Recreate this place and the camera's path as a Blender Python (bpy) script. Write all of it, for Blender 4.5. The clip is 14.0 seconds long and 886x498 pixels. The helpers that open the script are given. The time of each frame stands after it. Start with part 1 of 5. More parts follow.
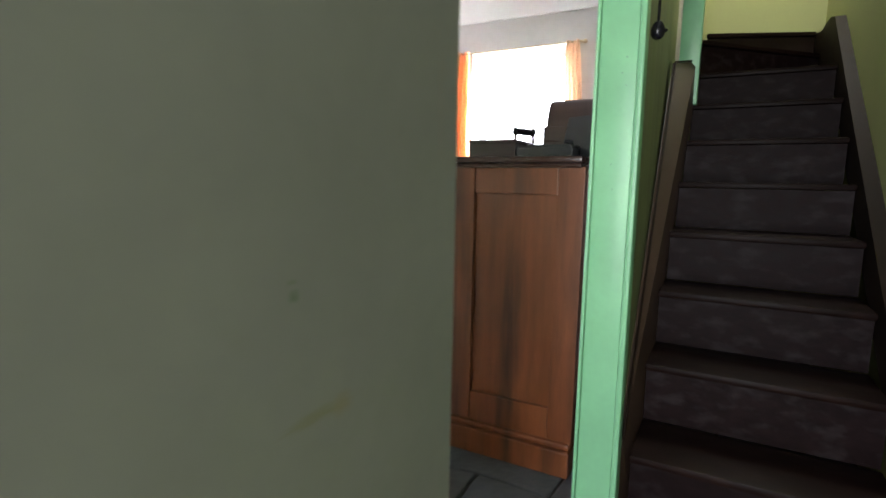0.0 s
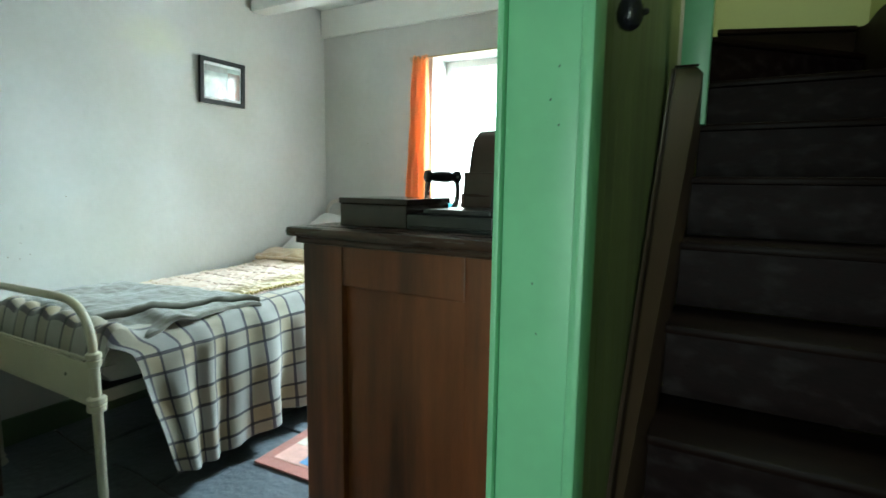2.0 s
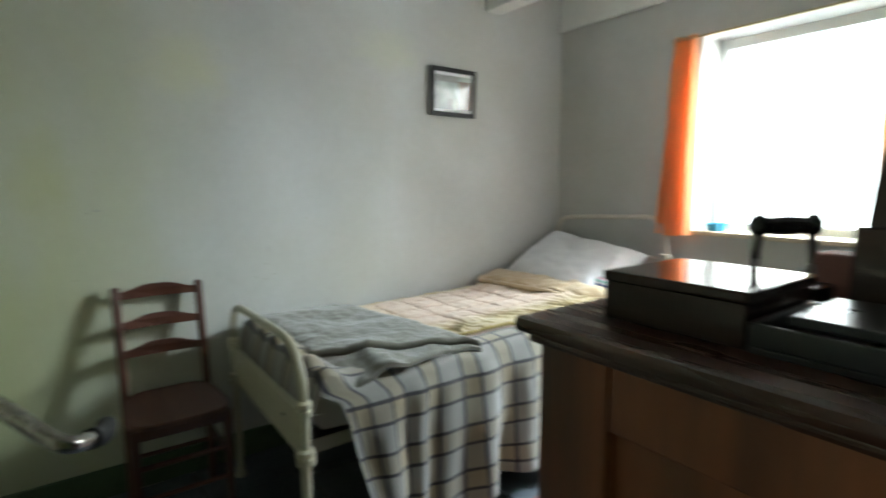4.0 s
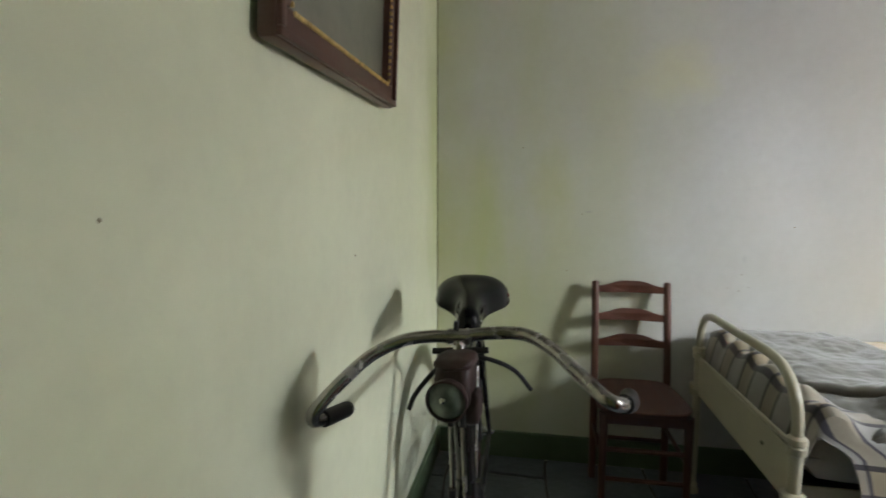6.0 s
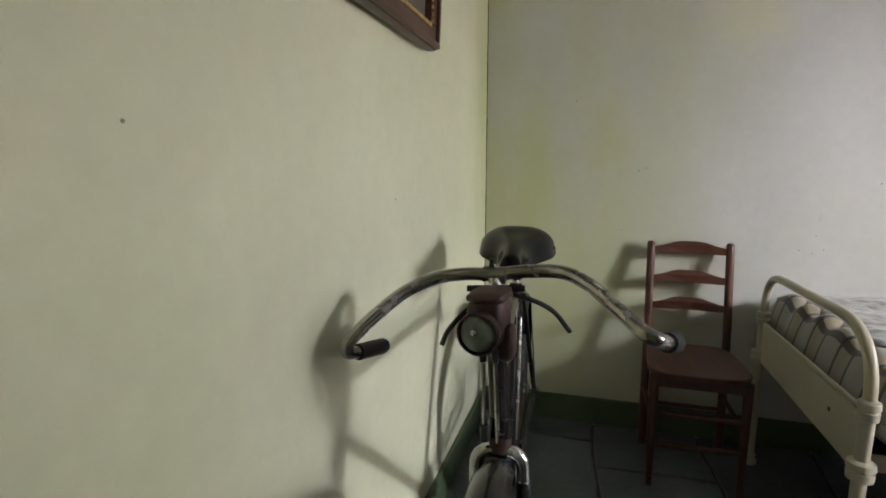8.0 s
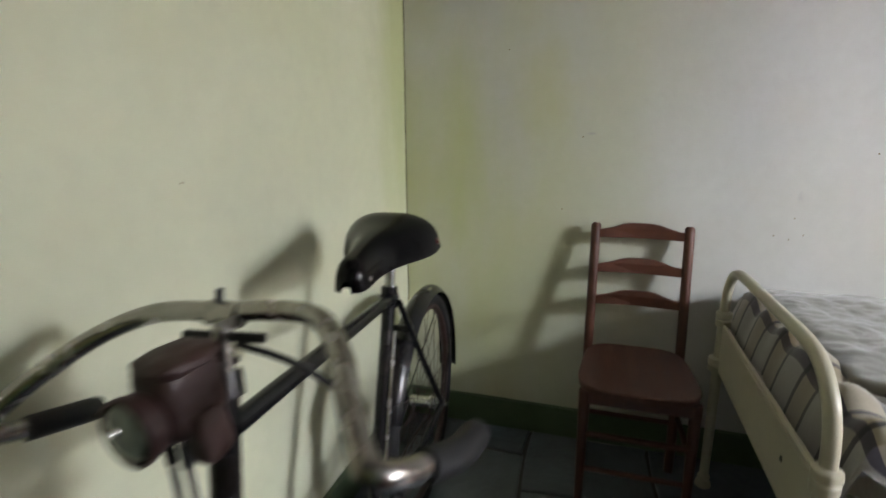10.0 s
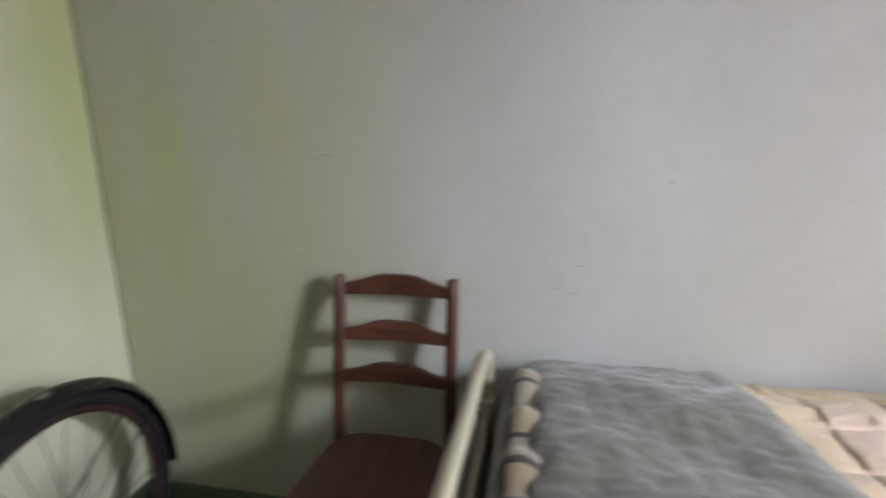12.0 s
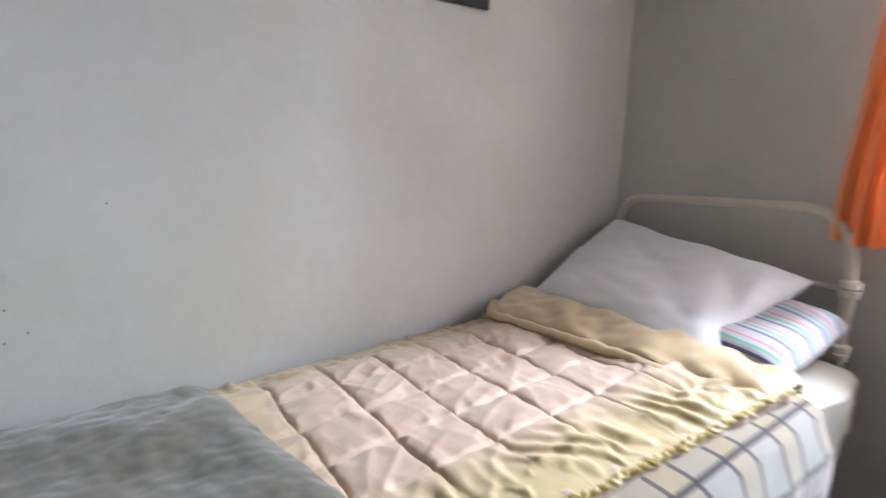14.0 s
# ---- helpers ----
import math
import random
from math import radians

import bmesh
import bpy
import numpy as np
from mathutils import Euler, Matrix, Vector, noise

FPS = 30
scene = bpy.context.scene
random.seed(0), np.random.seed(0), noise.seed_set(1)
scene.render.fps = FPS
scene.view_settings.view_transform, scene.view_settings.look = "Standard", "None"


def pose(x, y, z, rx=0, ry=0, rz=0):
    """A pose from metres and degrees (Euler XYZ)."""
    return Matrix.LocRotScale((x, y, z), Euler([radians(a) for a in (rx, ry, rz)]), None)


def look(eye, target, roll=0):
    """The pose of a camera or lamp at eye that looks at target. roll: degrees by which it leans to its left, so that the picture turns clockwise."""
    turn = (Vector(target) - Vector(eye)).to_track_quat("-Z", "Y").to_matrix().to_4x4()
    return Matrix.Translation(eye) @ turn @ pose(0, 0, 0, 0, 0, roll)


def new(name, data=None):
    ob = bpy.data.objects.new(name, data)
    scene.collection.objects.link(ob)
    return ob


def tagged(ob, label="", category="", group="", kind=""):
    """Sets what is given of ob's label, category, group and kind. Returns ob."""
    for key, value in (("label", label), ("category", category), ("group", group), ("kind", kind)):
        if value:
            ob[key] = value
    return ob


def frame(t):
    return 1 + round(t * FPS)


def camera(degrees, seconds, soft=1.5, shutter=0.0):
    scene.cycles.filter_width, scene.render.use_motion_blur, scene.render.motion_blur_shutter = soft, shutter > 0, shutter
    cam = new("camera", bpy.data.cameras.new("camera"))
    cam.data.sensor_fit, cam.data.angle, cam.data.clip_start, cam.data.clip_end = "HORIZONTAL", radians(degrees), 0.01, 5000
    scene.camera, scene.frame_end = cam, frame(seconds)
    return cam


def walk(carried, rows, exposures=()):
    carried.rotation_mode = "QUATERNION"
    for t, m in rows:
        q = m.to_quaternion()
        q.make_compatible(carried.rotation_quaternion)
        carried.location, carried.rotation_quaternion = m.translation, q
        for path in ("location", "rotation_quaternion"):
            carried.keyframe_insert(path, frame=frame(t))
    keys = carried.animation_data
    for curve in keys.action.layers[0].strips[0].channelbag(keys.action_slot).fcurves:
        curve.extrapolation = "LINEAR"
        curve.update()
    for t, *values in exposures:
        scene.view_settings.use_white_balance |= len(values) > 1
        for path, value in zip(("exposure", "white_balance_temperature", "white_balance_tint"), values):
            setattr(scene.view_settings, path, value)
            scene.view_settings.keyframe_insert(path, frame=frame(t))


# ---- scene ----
cam = camera(81.6, 14.0, soft=1.6, shutter=0.7)
PATH = [
    (0, (2.864, -0.57, 0.991), (1.92, 1.174, 0.733), 1.1),
    (0.5, (2.868, -0.318, 0.990), (1.927, 1.428, 0.734), 0.8),
    (1, (2.89, -0.093, 1.120), (1.946, 1.652, 0.871), 0.7),
    (1.5, (2.878, 0.056, 1.177), (1.922, 1.797, 0.936), 0.8),
    (2, (2.811, 0.266, 1.184), (1.843, 1.999, 0.933), 0.8),
    (4.3, (2.431, 0.609, 1.285), (0.662, 1.508, 1.031), -0.3),
    (4.5, (2.433, 0.587, 1.292), (0.566, 1.261, 1.045), -0.4),
    (5, (2.428, 0.554, 1.293), (0.447, 0.717, 1.07), -0.1),
    (5.5, (2.412, 0.469, 1.268), (0.428, 0.338, 1.055), 0.1),
    (6, (2.411, 0.453, 1.237), (0.452, 0.108, 1.026), 0.1),
    (6.5, (2.427, 0.46, 1.211), (0.492, -0.002, 1.006), 0.1),
    (7, (2.436, 0.471, 1.187), (0.515, -0.046, 0.976), 0.1),
    (9.5, (2.09, 0.63, 1.151), (0.226, 0.061, 0.701), 0.0),
    (10, (1.917, 0.74, 1.176), (0.054, 0.169, 0.721), -0.1),
    (10.5, (1.701, 0.782, 1.189), (-0.166, 0.227, 0.735), 0.0),
    (11, (1.54, 0.841, 1.202), (-0.337, 0.32, 0.749), 0.1),
    (11.5, (1.320, 1.105, 1.232), (-0.535, 0.542, 0.737), -1.2),
    (12, (1.270, 1.258, 1.238), (-0.638, 0.880, 0.762), -0.6),
    (12.5, (1.161, 1.415, 1.25), (-0.768, 1.500, 0.742), 0.4),
    (13, (1.163, 1.560, 1.254), (-0.704, 2.112, 0.797), 0.4),
    (13.5, (1.209, 1.558, 1.228), (-0.516, 2.480, 0.805), 1.8),
    (13.9, (1.300, 1.499, 1.240), (-0.302, 2.624, 0.831), 1.5),
    (14, (1.334, 1.484, 1.255), (-0.240, 2.642, 0.834), 1.3),
]
EXPOSURES = [(0.0, 0.80, 6150, 19), (0.5, 0.67, 5950, 2), (1.5, 0.07, 5850, -11), (2.2, -0.24, 5850, -11), (4.3, -0.82, 6350, 2), (5.0, -0.78, 6350, 2), (6.0, -0.56, 6700, 12), (7.2, -0.47, 6900, 19), (10.5, -0.47, 6650, 16), (12.5, -0.68, 6400, 18), (14.0, -0.74, 6300, 17)]
walk(cam, [(t, look(eye, target, roll)) for t, eye, target, roll in PATH], EXPOSURES)

# ---- light ----
world = bpy.data.worlds.new("sky")
scene.world = world
world.use_nodes = True
wn = world.node_tree.nodes
sky = wn.new("ShaderNodeTexSky")
sky.sky_type, sky.sun_disc = "NISHITA", False
sky.sun_elevation, sky.sun_rotation = radians(40), radians(150)
world.node_tree.links.new(sky.outputs[0], wn["Background"].inputs[0])
wn["Background"].inputs[1].default_value = 0.1

sun = new("sun", bpy.data.lights.new("sun", "SUN"))
sun.data.energy, sun.data.angle, sun.data.color = 0.8, radians(15), (1.0, 0.95, 0.88)
sun.matrix_world = look((0, 0, 8), (-1.2, 2.0, 4))


def area(name, eye, target, w, h, watts, colour):
    """Daylight standing in an opening."""
    d = bpy.data.lights.new(name, "AREA")
    d.shape, d.size, d.size_y, d.energy, d.color = "RECTANGLE", w, h, watts, colour
    o = new(name, d)
    o.matrix_world = look(eye, target)
    return o


area("window_daylight", (1.64, 3.95, 1.86), (0.42, 1.85, 0.85), 0.60, 1.0, 40, (0.86, 0.94, 1.0))
area("window_sky_light", (1.70, 4.35, 2.30), (0.4, 1.6, 0.9), 0.34, 0.52, 245, (0.76, 0.88, 1.0))
area("window_high_sky_light", (1.42, 4.40, 3.05), (1.40, 3.0, 0.5), 1.3, 1.0, 200, (0.86, 0.94, 1.0))
area("window_opening_light", (1.40, 3.44, 1.53), (0.3, 2.2, 0.9), 0.72, 0.90, 27, (1.0, 0.96, 0.94))
area("front_door_daylight", (2.95, -2.35, 1.05), (2.95, 0, 1.05), 0.75, 1.9, 33, (0.95, 1.0, 0.95))
area("landing_window_daylight", (3.30, 3.2, 3.55), (2.9, 2.2, 1.6), 0.6, 0.5, 16, (1.0, 0.98, 0.82))

backdrop = bpy.data.materials.new("bright_overcast_distance")
backdrop.use_nodes = True
_e = backdrop.node_tree.nodes.new("ShaderNodeEmission")
_e.inputs[0].default_value, _e.inputs[1].default_value = (0.95, 1.0, 1.0, 1), 14.0
backdrop.node_tree.links.new(_e.outputs[0], backdrop.node_tree.nodes["Material Output"].inputs[0])

F = -0.03  # floor level


# ---- materials ----
def mat(name, col, rough=0.6, metal=0.0, var=0.14, scale=4.0, fine=90.0, bump=0.15, dist=0.002, stain=None, amount=0.35, spec=0.5,
        sheen=0.0, coat=0.0, stretch=(1, 1, 1)):
    """A surface with broad variation, fine grain, optional stains of another colour, and relief."""
    m = bpy.data.materials.new(name)
    m.use_nodes = True
    nt = m.node_tree
    n, l = nt.nodes, nt.links
    p = n["Principled BSDF"]
    tc, mp = n.new("ShaderNodeTexCoord"), n.new("ShaderNodeMapping")
    mp.inputs["Scale"].default_value = stretch
    l.new(tc.outputs["Object"], mp.inputs[0])
    big, small = n.new("ShaderNodeTexNoise"), n.new("ShaderNodeTexNoise")
    big.inputs["Scale"].default_value, big.inputs["Detail"].default_value = scale, 5
    small.inputs["Scale"].default_value, small.inputs["Detail"].default_value = fine, 4
    l.new(mp.outputs[0], big.inputs["Vector"]), l.new(mp.outputs[0], small.inputs["Vector"])
    ramp = n.new("ShaderNodeValToRGB")
    ramp.color_ramp.elements[0].position, ramp.color_ramp.elements[1].position = 0.3, 0.7
    ramp.color_ramp.elements[0].color = (*[c * (1 - var) for c in col], 1)
    ramp.color_ramp.elements[1].color = (*[min(1, c * (1 + var)) for c in col], 1)
    l.new(big.outputs["Fac"], ramp.inputs[0])
    out = ramp.outputs[0]
    if stain:
        blot = n.new("ShaderNodeTexNoise")
        blot.inputs["Scale"].default_value, blot.inputs["Detail"].default_value = scale * 0.55, 7
        l.new(mp.outputs[0], blot.inputs["Vector"])
        cut = n.new("ShaderNodeMapRange")
        cut.inputs[1].default_value, cut.inputs[2].default_value, cut.inputs[4].default_value = 0.5, 0.72, amount
        l.new(blot.outputs["Fac"], cut.inputs[0])
        mx = n.new("ShaderNodeMix")
        mx.data_type = "RGBA"
        l.new(cut.outputs[0], mx.inputs[0]), l.new(out, mx.inputs[6])
        mx.inputs[7].default_value = (*stain, 1)
        out = mx.outputs[2]
    hsv = n.new("ShaderNodeHueSaturation")
    val = n.new("ShaderNodeMapRange")
    val.inputs[3].default_value, val.inputs[4].default_value = 1 - var * 0.6, 1 + var * 0.6
    l.new(small.outputs["Fac"], val.inputs[0]), l.new(val.outputs[0], hsv.inputs["Value"]), l.new(out, hsv.inputs["Color"])
    l.new(hsv.outputs[0], p.inputs["Base Color"])
    rr = n.new("ShaderNodeMapRange")
    rr.inputs[3].default_value, rr.inputs[4].default_value = max(0.03, rough - 0.12), min(1, rough + 0.12)
    l.new(big.outputs["Fac"], rr.inputs[0]), l.new(rr.outputs[0], p.inputs["Roughness"])
    p.inputs["Metallic"].default_value, p.inputs["Specular IOR Level"].default_value = metal, spec
    p.inputs["Sheen Weight"].default_value, p.inputs["Coat Weight"].default_value = sheen, coat
    if bump:
        add = n.new("ShaderNodeMath")
        add.operation = "ADD"
        l.new(big.outputs["Fac"], add.inputs[0]), l.new(small.outputs["Fac"], add.inputs[1])
        b = n.new("ShaderNodeBump")
        b.inputs["Strength"].default_value, b.inputs["Distance"].default_value = bump, dist
        l.new(add.outputs[0], b.inputs["Height"]), l.new(b.outputs[0], p.inputs["Normal"])
    return m


def vary(m, amount=0.12):
    """Shift the brightness of each piece a little."""
    nt = m.node_tree
    p = nt.nodes["Principled BSDF"]
    src = p.inputs["Base Color"].links[0].from_socket
    oi, mr, hs = nt.nodes.new("ShaderNodeObjectInfo"), nt.nodes.new("ShaderNodeMapRange"), nt.nodes.new("ShaderNodeHueSaturation")
    mr.inputs[3].default_value, mr.inputs[4].default_value = 1 - amount, 1 + amount
    nt.links.new(oi.outputs["Random"], mr.inputs[0]), nt.links.new(mr.outputs[0], hs.inputs["Value"])
    nt.links.new(src, hs.inputs["Color"]), nt.links.new(hs.outputs[0], p.inputs["Base Color"])
    return m


def cloth(name, build, rough=0.85, sheen=0.2, lump=7.0, bump=0.25, dist=0.001):
    """A fabric: build(nodes, links, uv) returns the colour socket; a fine weave gives the relief."""
    m = bpy.data.materials.new(name)
    m.use_nodes = True
    n, l = m.node_tree.nodes, m.node_tree.links
    p = n["Principled BSDF"]
    uv = n.new("ShaderNodeUVMap")
    no = n.new("ShaderNodeTexNoise")
    no.inputs["Scale"].default_value, no.inputs["Detail"].default_value = 260.0, 3
    l.new(uv.outputs[0], no.inputs["Vector"])
    big = n.new("ShaderNodeTexNoise")
    big.inputs["Scale"].default_value, big.inputs["Detail"].default_value = lump, 6
    l.new(uv.outputs[0], big.inputs["Vector"])
    hs, mr, ad = n.new("ShaderNodeHueSaturation"), n.new("ShaderNodeMapRange"), n.new("ShaderNodeMath")
    ad.operation = "ADD"
    l.new(no.outputs["Fac"], ad.inputs[0]), l.new(big.outputs["Fac"], ad.inputs[1])
    mr.inputs[1].default_value, mr.inputs[2].default_value = 0.6, 1.4
    mr.inputs[3].default_value, mr.inputs[4].default_value = 0.86, 1.12
    l.new(ad.outputs[0], mr.inputs[0]), l.new(mr.outputs[0], hs.inputs["Value"])
    l.new(build(n, l, uv.outputs[0]), hs.inputs["Color"])
    l.new(hs.outputs[0], p.inputs["Base Color"])
    p.inputs["Roughness"].default_value, p.inputs["Sheen Weight"].default_value = rough, sheen
    b = n.new("ShaderNodeBump")
    b.inputs["Strength"].default_value, b.inputs["Distance"].default_value = bump, dist
    l.new(ad.outputs[0], b.inputs["Height"]), l.new(b.outputs[0], p.inputs["Normal"])
    return m


def stripes(n, l, coord, period, edges, colours):
    """Bands of colour along one coordinate."""
    d = n.new("ShaderNodeMath")
    d.operation, d.inputs[1].default_value = "DIVIDE", period
    f = n.new("ShaderNodeMath")
    f.operation = "FRACT"
    l.new(coord, d.inputs[0]), l.new(d.outputs[0], f.inputs[0])
    r = n.new("ShaderNodeValToRGB")
    r.color_ramp.interpolation = "CONSTANT"
    while len(r.color_ramp.elements) < len(edges):
        r.color_ramp.elements.new(0.5)
    for e, at, c in zip(r.color_ramp.elements, edges, colours):
        e.position, e.color = at, (*c, 1)
    l.new(f.outputs[0], r.inputs[0])
    return r.outputs[0]


def plaid_colour(n, l, uv):
    sep = n.new("ShaderNodeSeparateXYZ")
    l.new(uv, sep.inputs[0])
    base, tan, dark = (0.236, 0.226, 0.208), (0.262, 0.230, 0.172), (0.045, 0.038, 0.05)
    one, wash, line = (1, 1, 1), (1.0, 0.92, 0.77), (0.14, 0.12, 0.15)
    a = stripes(n, l, sep.outputs[0], 0.18, (0, 0.145, 0.215, 0.56, 0.63), (base, dark, tan, dark, base))
    b = stripes(n, l, sep.outputs[1], 0.18, (0, 0.145, 0.215, 0.56, 0.63), (one, line, wash, line, one))
    mx = n.new("ShaderNodeMix")
    mx.data_type, mx.blend_type, mx.inputs[0].default_value = "RGBA", "MULTIPLY", 1.0
    l.new(a, mx.inputs[6]), l.new(b, mx.inputs[7])
    return mx.outputs[2]


def ticking_colour(n, l, uv):
    sep = n.new("ShaderNodeSeparateXYZ")
    l.new(uv, sep.inputs[0])
    w = (0.35, 0.34, 0.355)
    return stripes(n, l, sep.outputs[1], 0.085, (0, 0.16, 0.26, 0.42, 0.52, 0.70, 0.80),
                   (w, (0.08, 0.09, 0.22), w, (0.10, 0.32, 0.24), w, (0.45, 0.16, 0.22), w))


def plain(col):
    def build(n, l, uv):
        c = n.new("ShaderNodeRGB")
        c.outputs[0].default_value = (*col, 1)
        return c.outputs[0]
    return build


def quilt_colour(n, l, uv):
    """Pink panel inside a gold border, by the quilt's own cloth coordinates."""
    sep = n.new("ShaderNodeSeparateXYZ")
    l.new(uv, sep.inputs[0])
    masks = []
    for k, (lo, hi) in ((0, (0.10, 0.97)), (1, (0.10, 0.73))):
        for edge, sign in ((lo, 1), (hi, -1)):
            g = n.new("ShaderNodeMapRange")
            g.inputs[1].default_value, g.inputs[2].default_value = edge - 0.07 * sign, edge + 0.07 * sign
            l.new(sep.outputs[k], g.inputs[0])
            masks.append(g.outputs[0])
    out = masks[0]
    for s in masks[1:]:
        k = n.new("ShaderNodeMath")
        k.operation = "MULTIPLY"
        l.new(out, k.inputs[0]), l.new(s, k.inputs[1])
        out = k.outputs[0]
    mx = n.new("ShaderNodeMix")
    mx.data_type = "RGBA"
    l.new(out, mx.inputs[0])
    mx.inputs[6].default_value, mx.inputs[7].default_value = (0.47, 0.375, 0.20, 1), (0.55, 0.405, 0.31, 1)
    return mx.outputs[2]


M = {}
M["white_wall"] = mat("aged_white_limewash", (0.535, 0.535, 0.525), 0.85, var=0.09, scale=1.6, fine=24, bump=0.28, dist=0.005, stain=(0.44, 0.43, 0.36), amount=0.6)
# Yellow-green towards the south corner: discolouration and bounced light, painted into the limewash.
_w = M["white_wall"].node_tree
_wp = _w.nodes["Principled BSDF"]
_src = _wp.inputs["Base Color"].links[0].from_socket
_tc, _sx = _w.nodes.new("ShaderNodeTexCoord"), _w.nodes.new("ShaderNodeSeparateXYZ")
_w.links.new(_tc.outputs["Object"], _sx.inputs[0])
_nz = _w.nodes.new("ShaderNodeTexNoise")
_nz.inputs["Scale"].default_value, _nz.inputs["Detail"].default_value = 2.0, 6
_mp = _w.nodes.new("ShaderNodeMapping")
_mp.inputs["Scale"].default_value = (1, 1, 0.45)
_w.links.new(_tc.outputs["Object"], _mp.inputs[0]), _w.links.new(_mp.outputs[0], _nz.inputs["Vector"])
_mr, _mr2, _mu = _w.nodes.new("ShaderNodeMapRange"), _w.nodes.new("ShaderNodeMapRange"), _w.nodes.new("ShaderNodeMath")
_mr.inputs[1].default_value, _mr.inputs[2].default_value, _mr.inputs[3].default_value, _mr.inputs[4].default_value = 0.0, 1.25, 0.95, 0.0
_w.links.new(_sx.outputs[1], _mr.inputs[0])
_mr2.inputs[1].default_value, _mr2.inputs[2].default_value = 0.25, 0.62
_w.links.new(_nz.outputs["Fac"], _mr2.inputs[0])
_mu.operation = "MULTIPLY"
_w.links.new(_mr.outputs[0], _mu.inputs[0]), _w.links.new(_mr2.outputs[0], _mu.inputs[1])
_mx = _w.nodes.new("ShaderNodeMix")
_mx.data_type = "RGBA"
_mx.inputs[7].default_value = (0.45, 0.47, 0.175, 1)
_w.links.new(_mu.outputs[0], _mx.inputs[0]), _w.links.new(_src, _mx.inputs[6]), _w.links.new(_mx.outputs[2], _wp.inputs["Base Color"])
M["lime_wall"] = mat("pale_lime_distemper", (0.61, 0.62, 0.45), 0.8, var=0.09, scale=1.6, fine=24, bump=0.28, dist=0.005, stain=(0.48, 0.52, 0.27), amount=0.45)
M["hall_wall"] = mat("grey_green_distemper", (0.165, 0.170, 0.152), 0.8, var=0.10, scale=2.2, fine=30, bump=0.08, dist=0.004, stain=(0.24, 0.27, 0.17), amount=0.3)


def blotch(m, centre, radii, colour, amount, grain=2.2):
    """A single patch of another colour with a ragged outline."""
    n, l = m.node_tree.nodes, m.node_tree.links
    p = n["Principled BSDF"]
    src = p.inputs["Base Color"].links[0].from_socket
    tc, sub, div, ln = n.new("ShaderNodeTexCoord"), n.new("ShaderNodeVectorMath"), n.new("ShaderNodeVectorMath"), n.new("ShaderNodeVectorMath")
    no, ad, mr, mx = n.new("ShaderNodeTexNoise"), n.new("ShaderNodeMath"), n.new("ShaderNodeMapRange"), n.new("ShaderNodeMix")
    sub.operation, div.operation, ln.operation, ad.operation, mx.data_type = "SUBTRACT", "DIVIDE", "LENGTH", "ADD", "RGBA"
    sub.inputs[1].default_value, div.inputs[1].default_value = centre, radii
    l.new(tc.outputs["Object"], sub.inputs[0]), l.new(sub.outputs[0], div.inputs[0]), l.new(div.outputs[0], ln.inputs[0])
    no.inputs["Scale"].default_value, no.inputs["Detail"].default_value = grain, 6
    l.new(div.outputs[0], no.inputs["Vector"]), l.new(no.outputs["Fac"], ad.inputs[0]), l.new(ln.outputs["Value"], ad.inputs[1])
    mr.inputs[1].default_value, mr.inputs[2].default_value, mr.inputs[3].default_value, mr.inputs[4].default_value = 0.75, 1.5, amount, 0.0
    l.new(ad.outputs[0], mr.inputs[0]), l.new(mr.outputs[0], mx.inputs[0]), l.new(src, mx.inputs[6])
    mx.inputs[7].default_value = (*colour, 1)
    l.new(mx.outputs[2], p.inputs["Base Color"])


blotch(M["hall_wall"], (2.5, -0.204, 0.876), (0.05, 0.006, 0.009), (0.05, 0.10, 0.04), 0.9)
blotch(M["hall_wall"], (2.5, -0.206, 0.891), (0.05, 0.006, 0.004), (0.09, 0.12, 0.06), 0.6)
blotch(M["hall_wall"], (2.5, -0.175, 0.740), (0.05, 0.055, 0.010), (0.14, 0.135, 0.07), 0.7)
blotch(M["hall_wall"], (2.5, -0.132, 0.738), (0.05, 0.022, 0.018), (0.17, 0.145, 0.075), 0.6)
blotch(M["white_wall"], (0, 1.36, 0.96), (0.05, 0.010, 0.022), (0.40, 0.40, 0.39), 0.4)
blotch(M["white_wall"], (0, 0.70, 1.16), (0.05, 0.020, 0.006), (0.36, 0.35, 0.33), 0.6)
blotch(M["white_wall"], (0, 1.05, 1.75), (0.05, 0.22, 0.16), (0.60, 0.60, 0.40), 0.5)
blotch(M["white_wall"], (0, 2.05, 1.95), (0.05, 0.25, 0.14), (0.60, 0.61, 0.44), 0.4)
# Greener room corner: bounced light painted over both plasters, with some discolouration.
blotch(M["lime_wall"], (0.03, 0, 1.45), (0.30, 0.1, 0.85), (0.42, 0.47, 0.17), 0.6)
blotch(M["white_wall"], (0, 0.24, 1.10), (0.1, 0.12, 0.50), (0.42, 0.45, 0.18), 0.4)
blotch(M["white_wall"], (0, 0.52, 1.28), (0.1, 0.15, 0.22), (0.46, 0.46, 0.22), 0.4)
M["stair_wall"] = mat("yellow_green_distemper", (0.56, 0.58, 0.28), 0.8, var=0.06, scale=1.5, bump=0.2, dist=0.003, stain=(0.42, 0.46, 0.2))
M["ceiling"] = mat("white_ceiling_boards", (0.76, 0.77, 0.75), 0.7, var=0.05, scale=2, stain=(0.52, 0.5, 0.44), amount=0.3)
M["green"] = mat("glossy_mint_paint", (0.29, 0.66, 0.38), 0.33, var=0.07, scale=5, fine=40, bump=0.12, dist=0.002, stain=(0.20, 0.48, 0.27), amount=0.3)
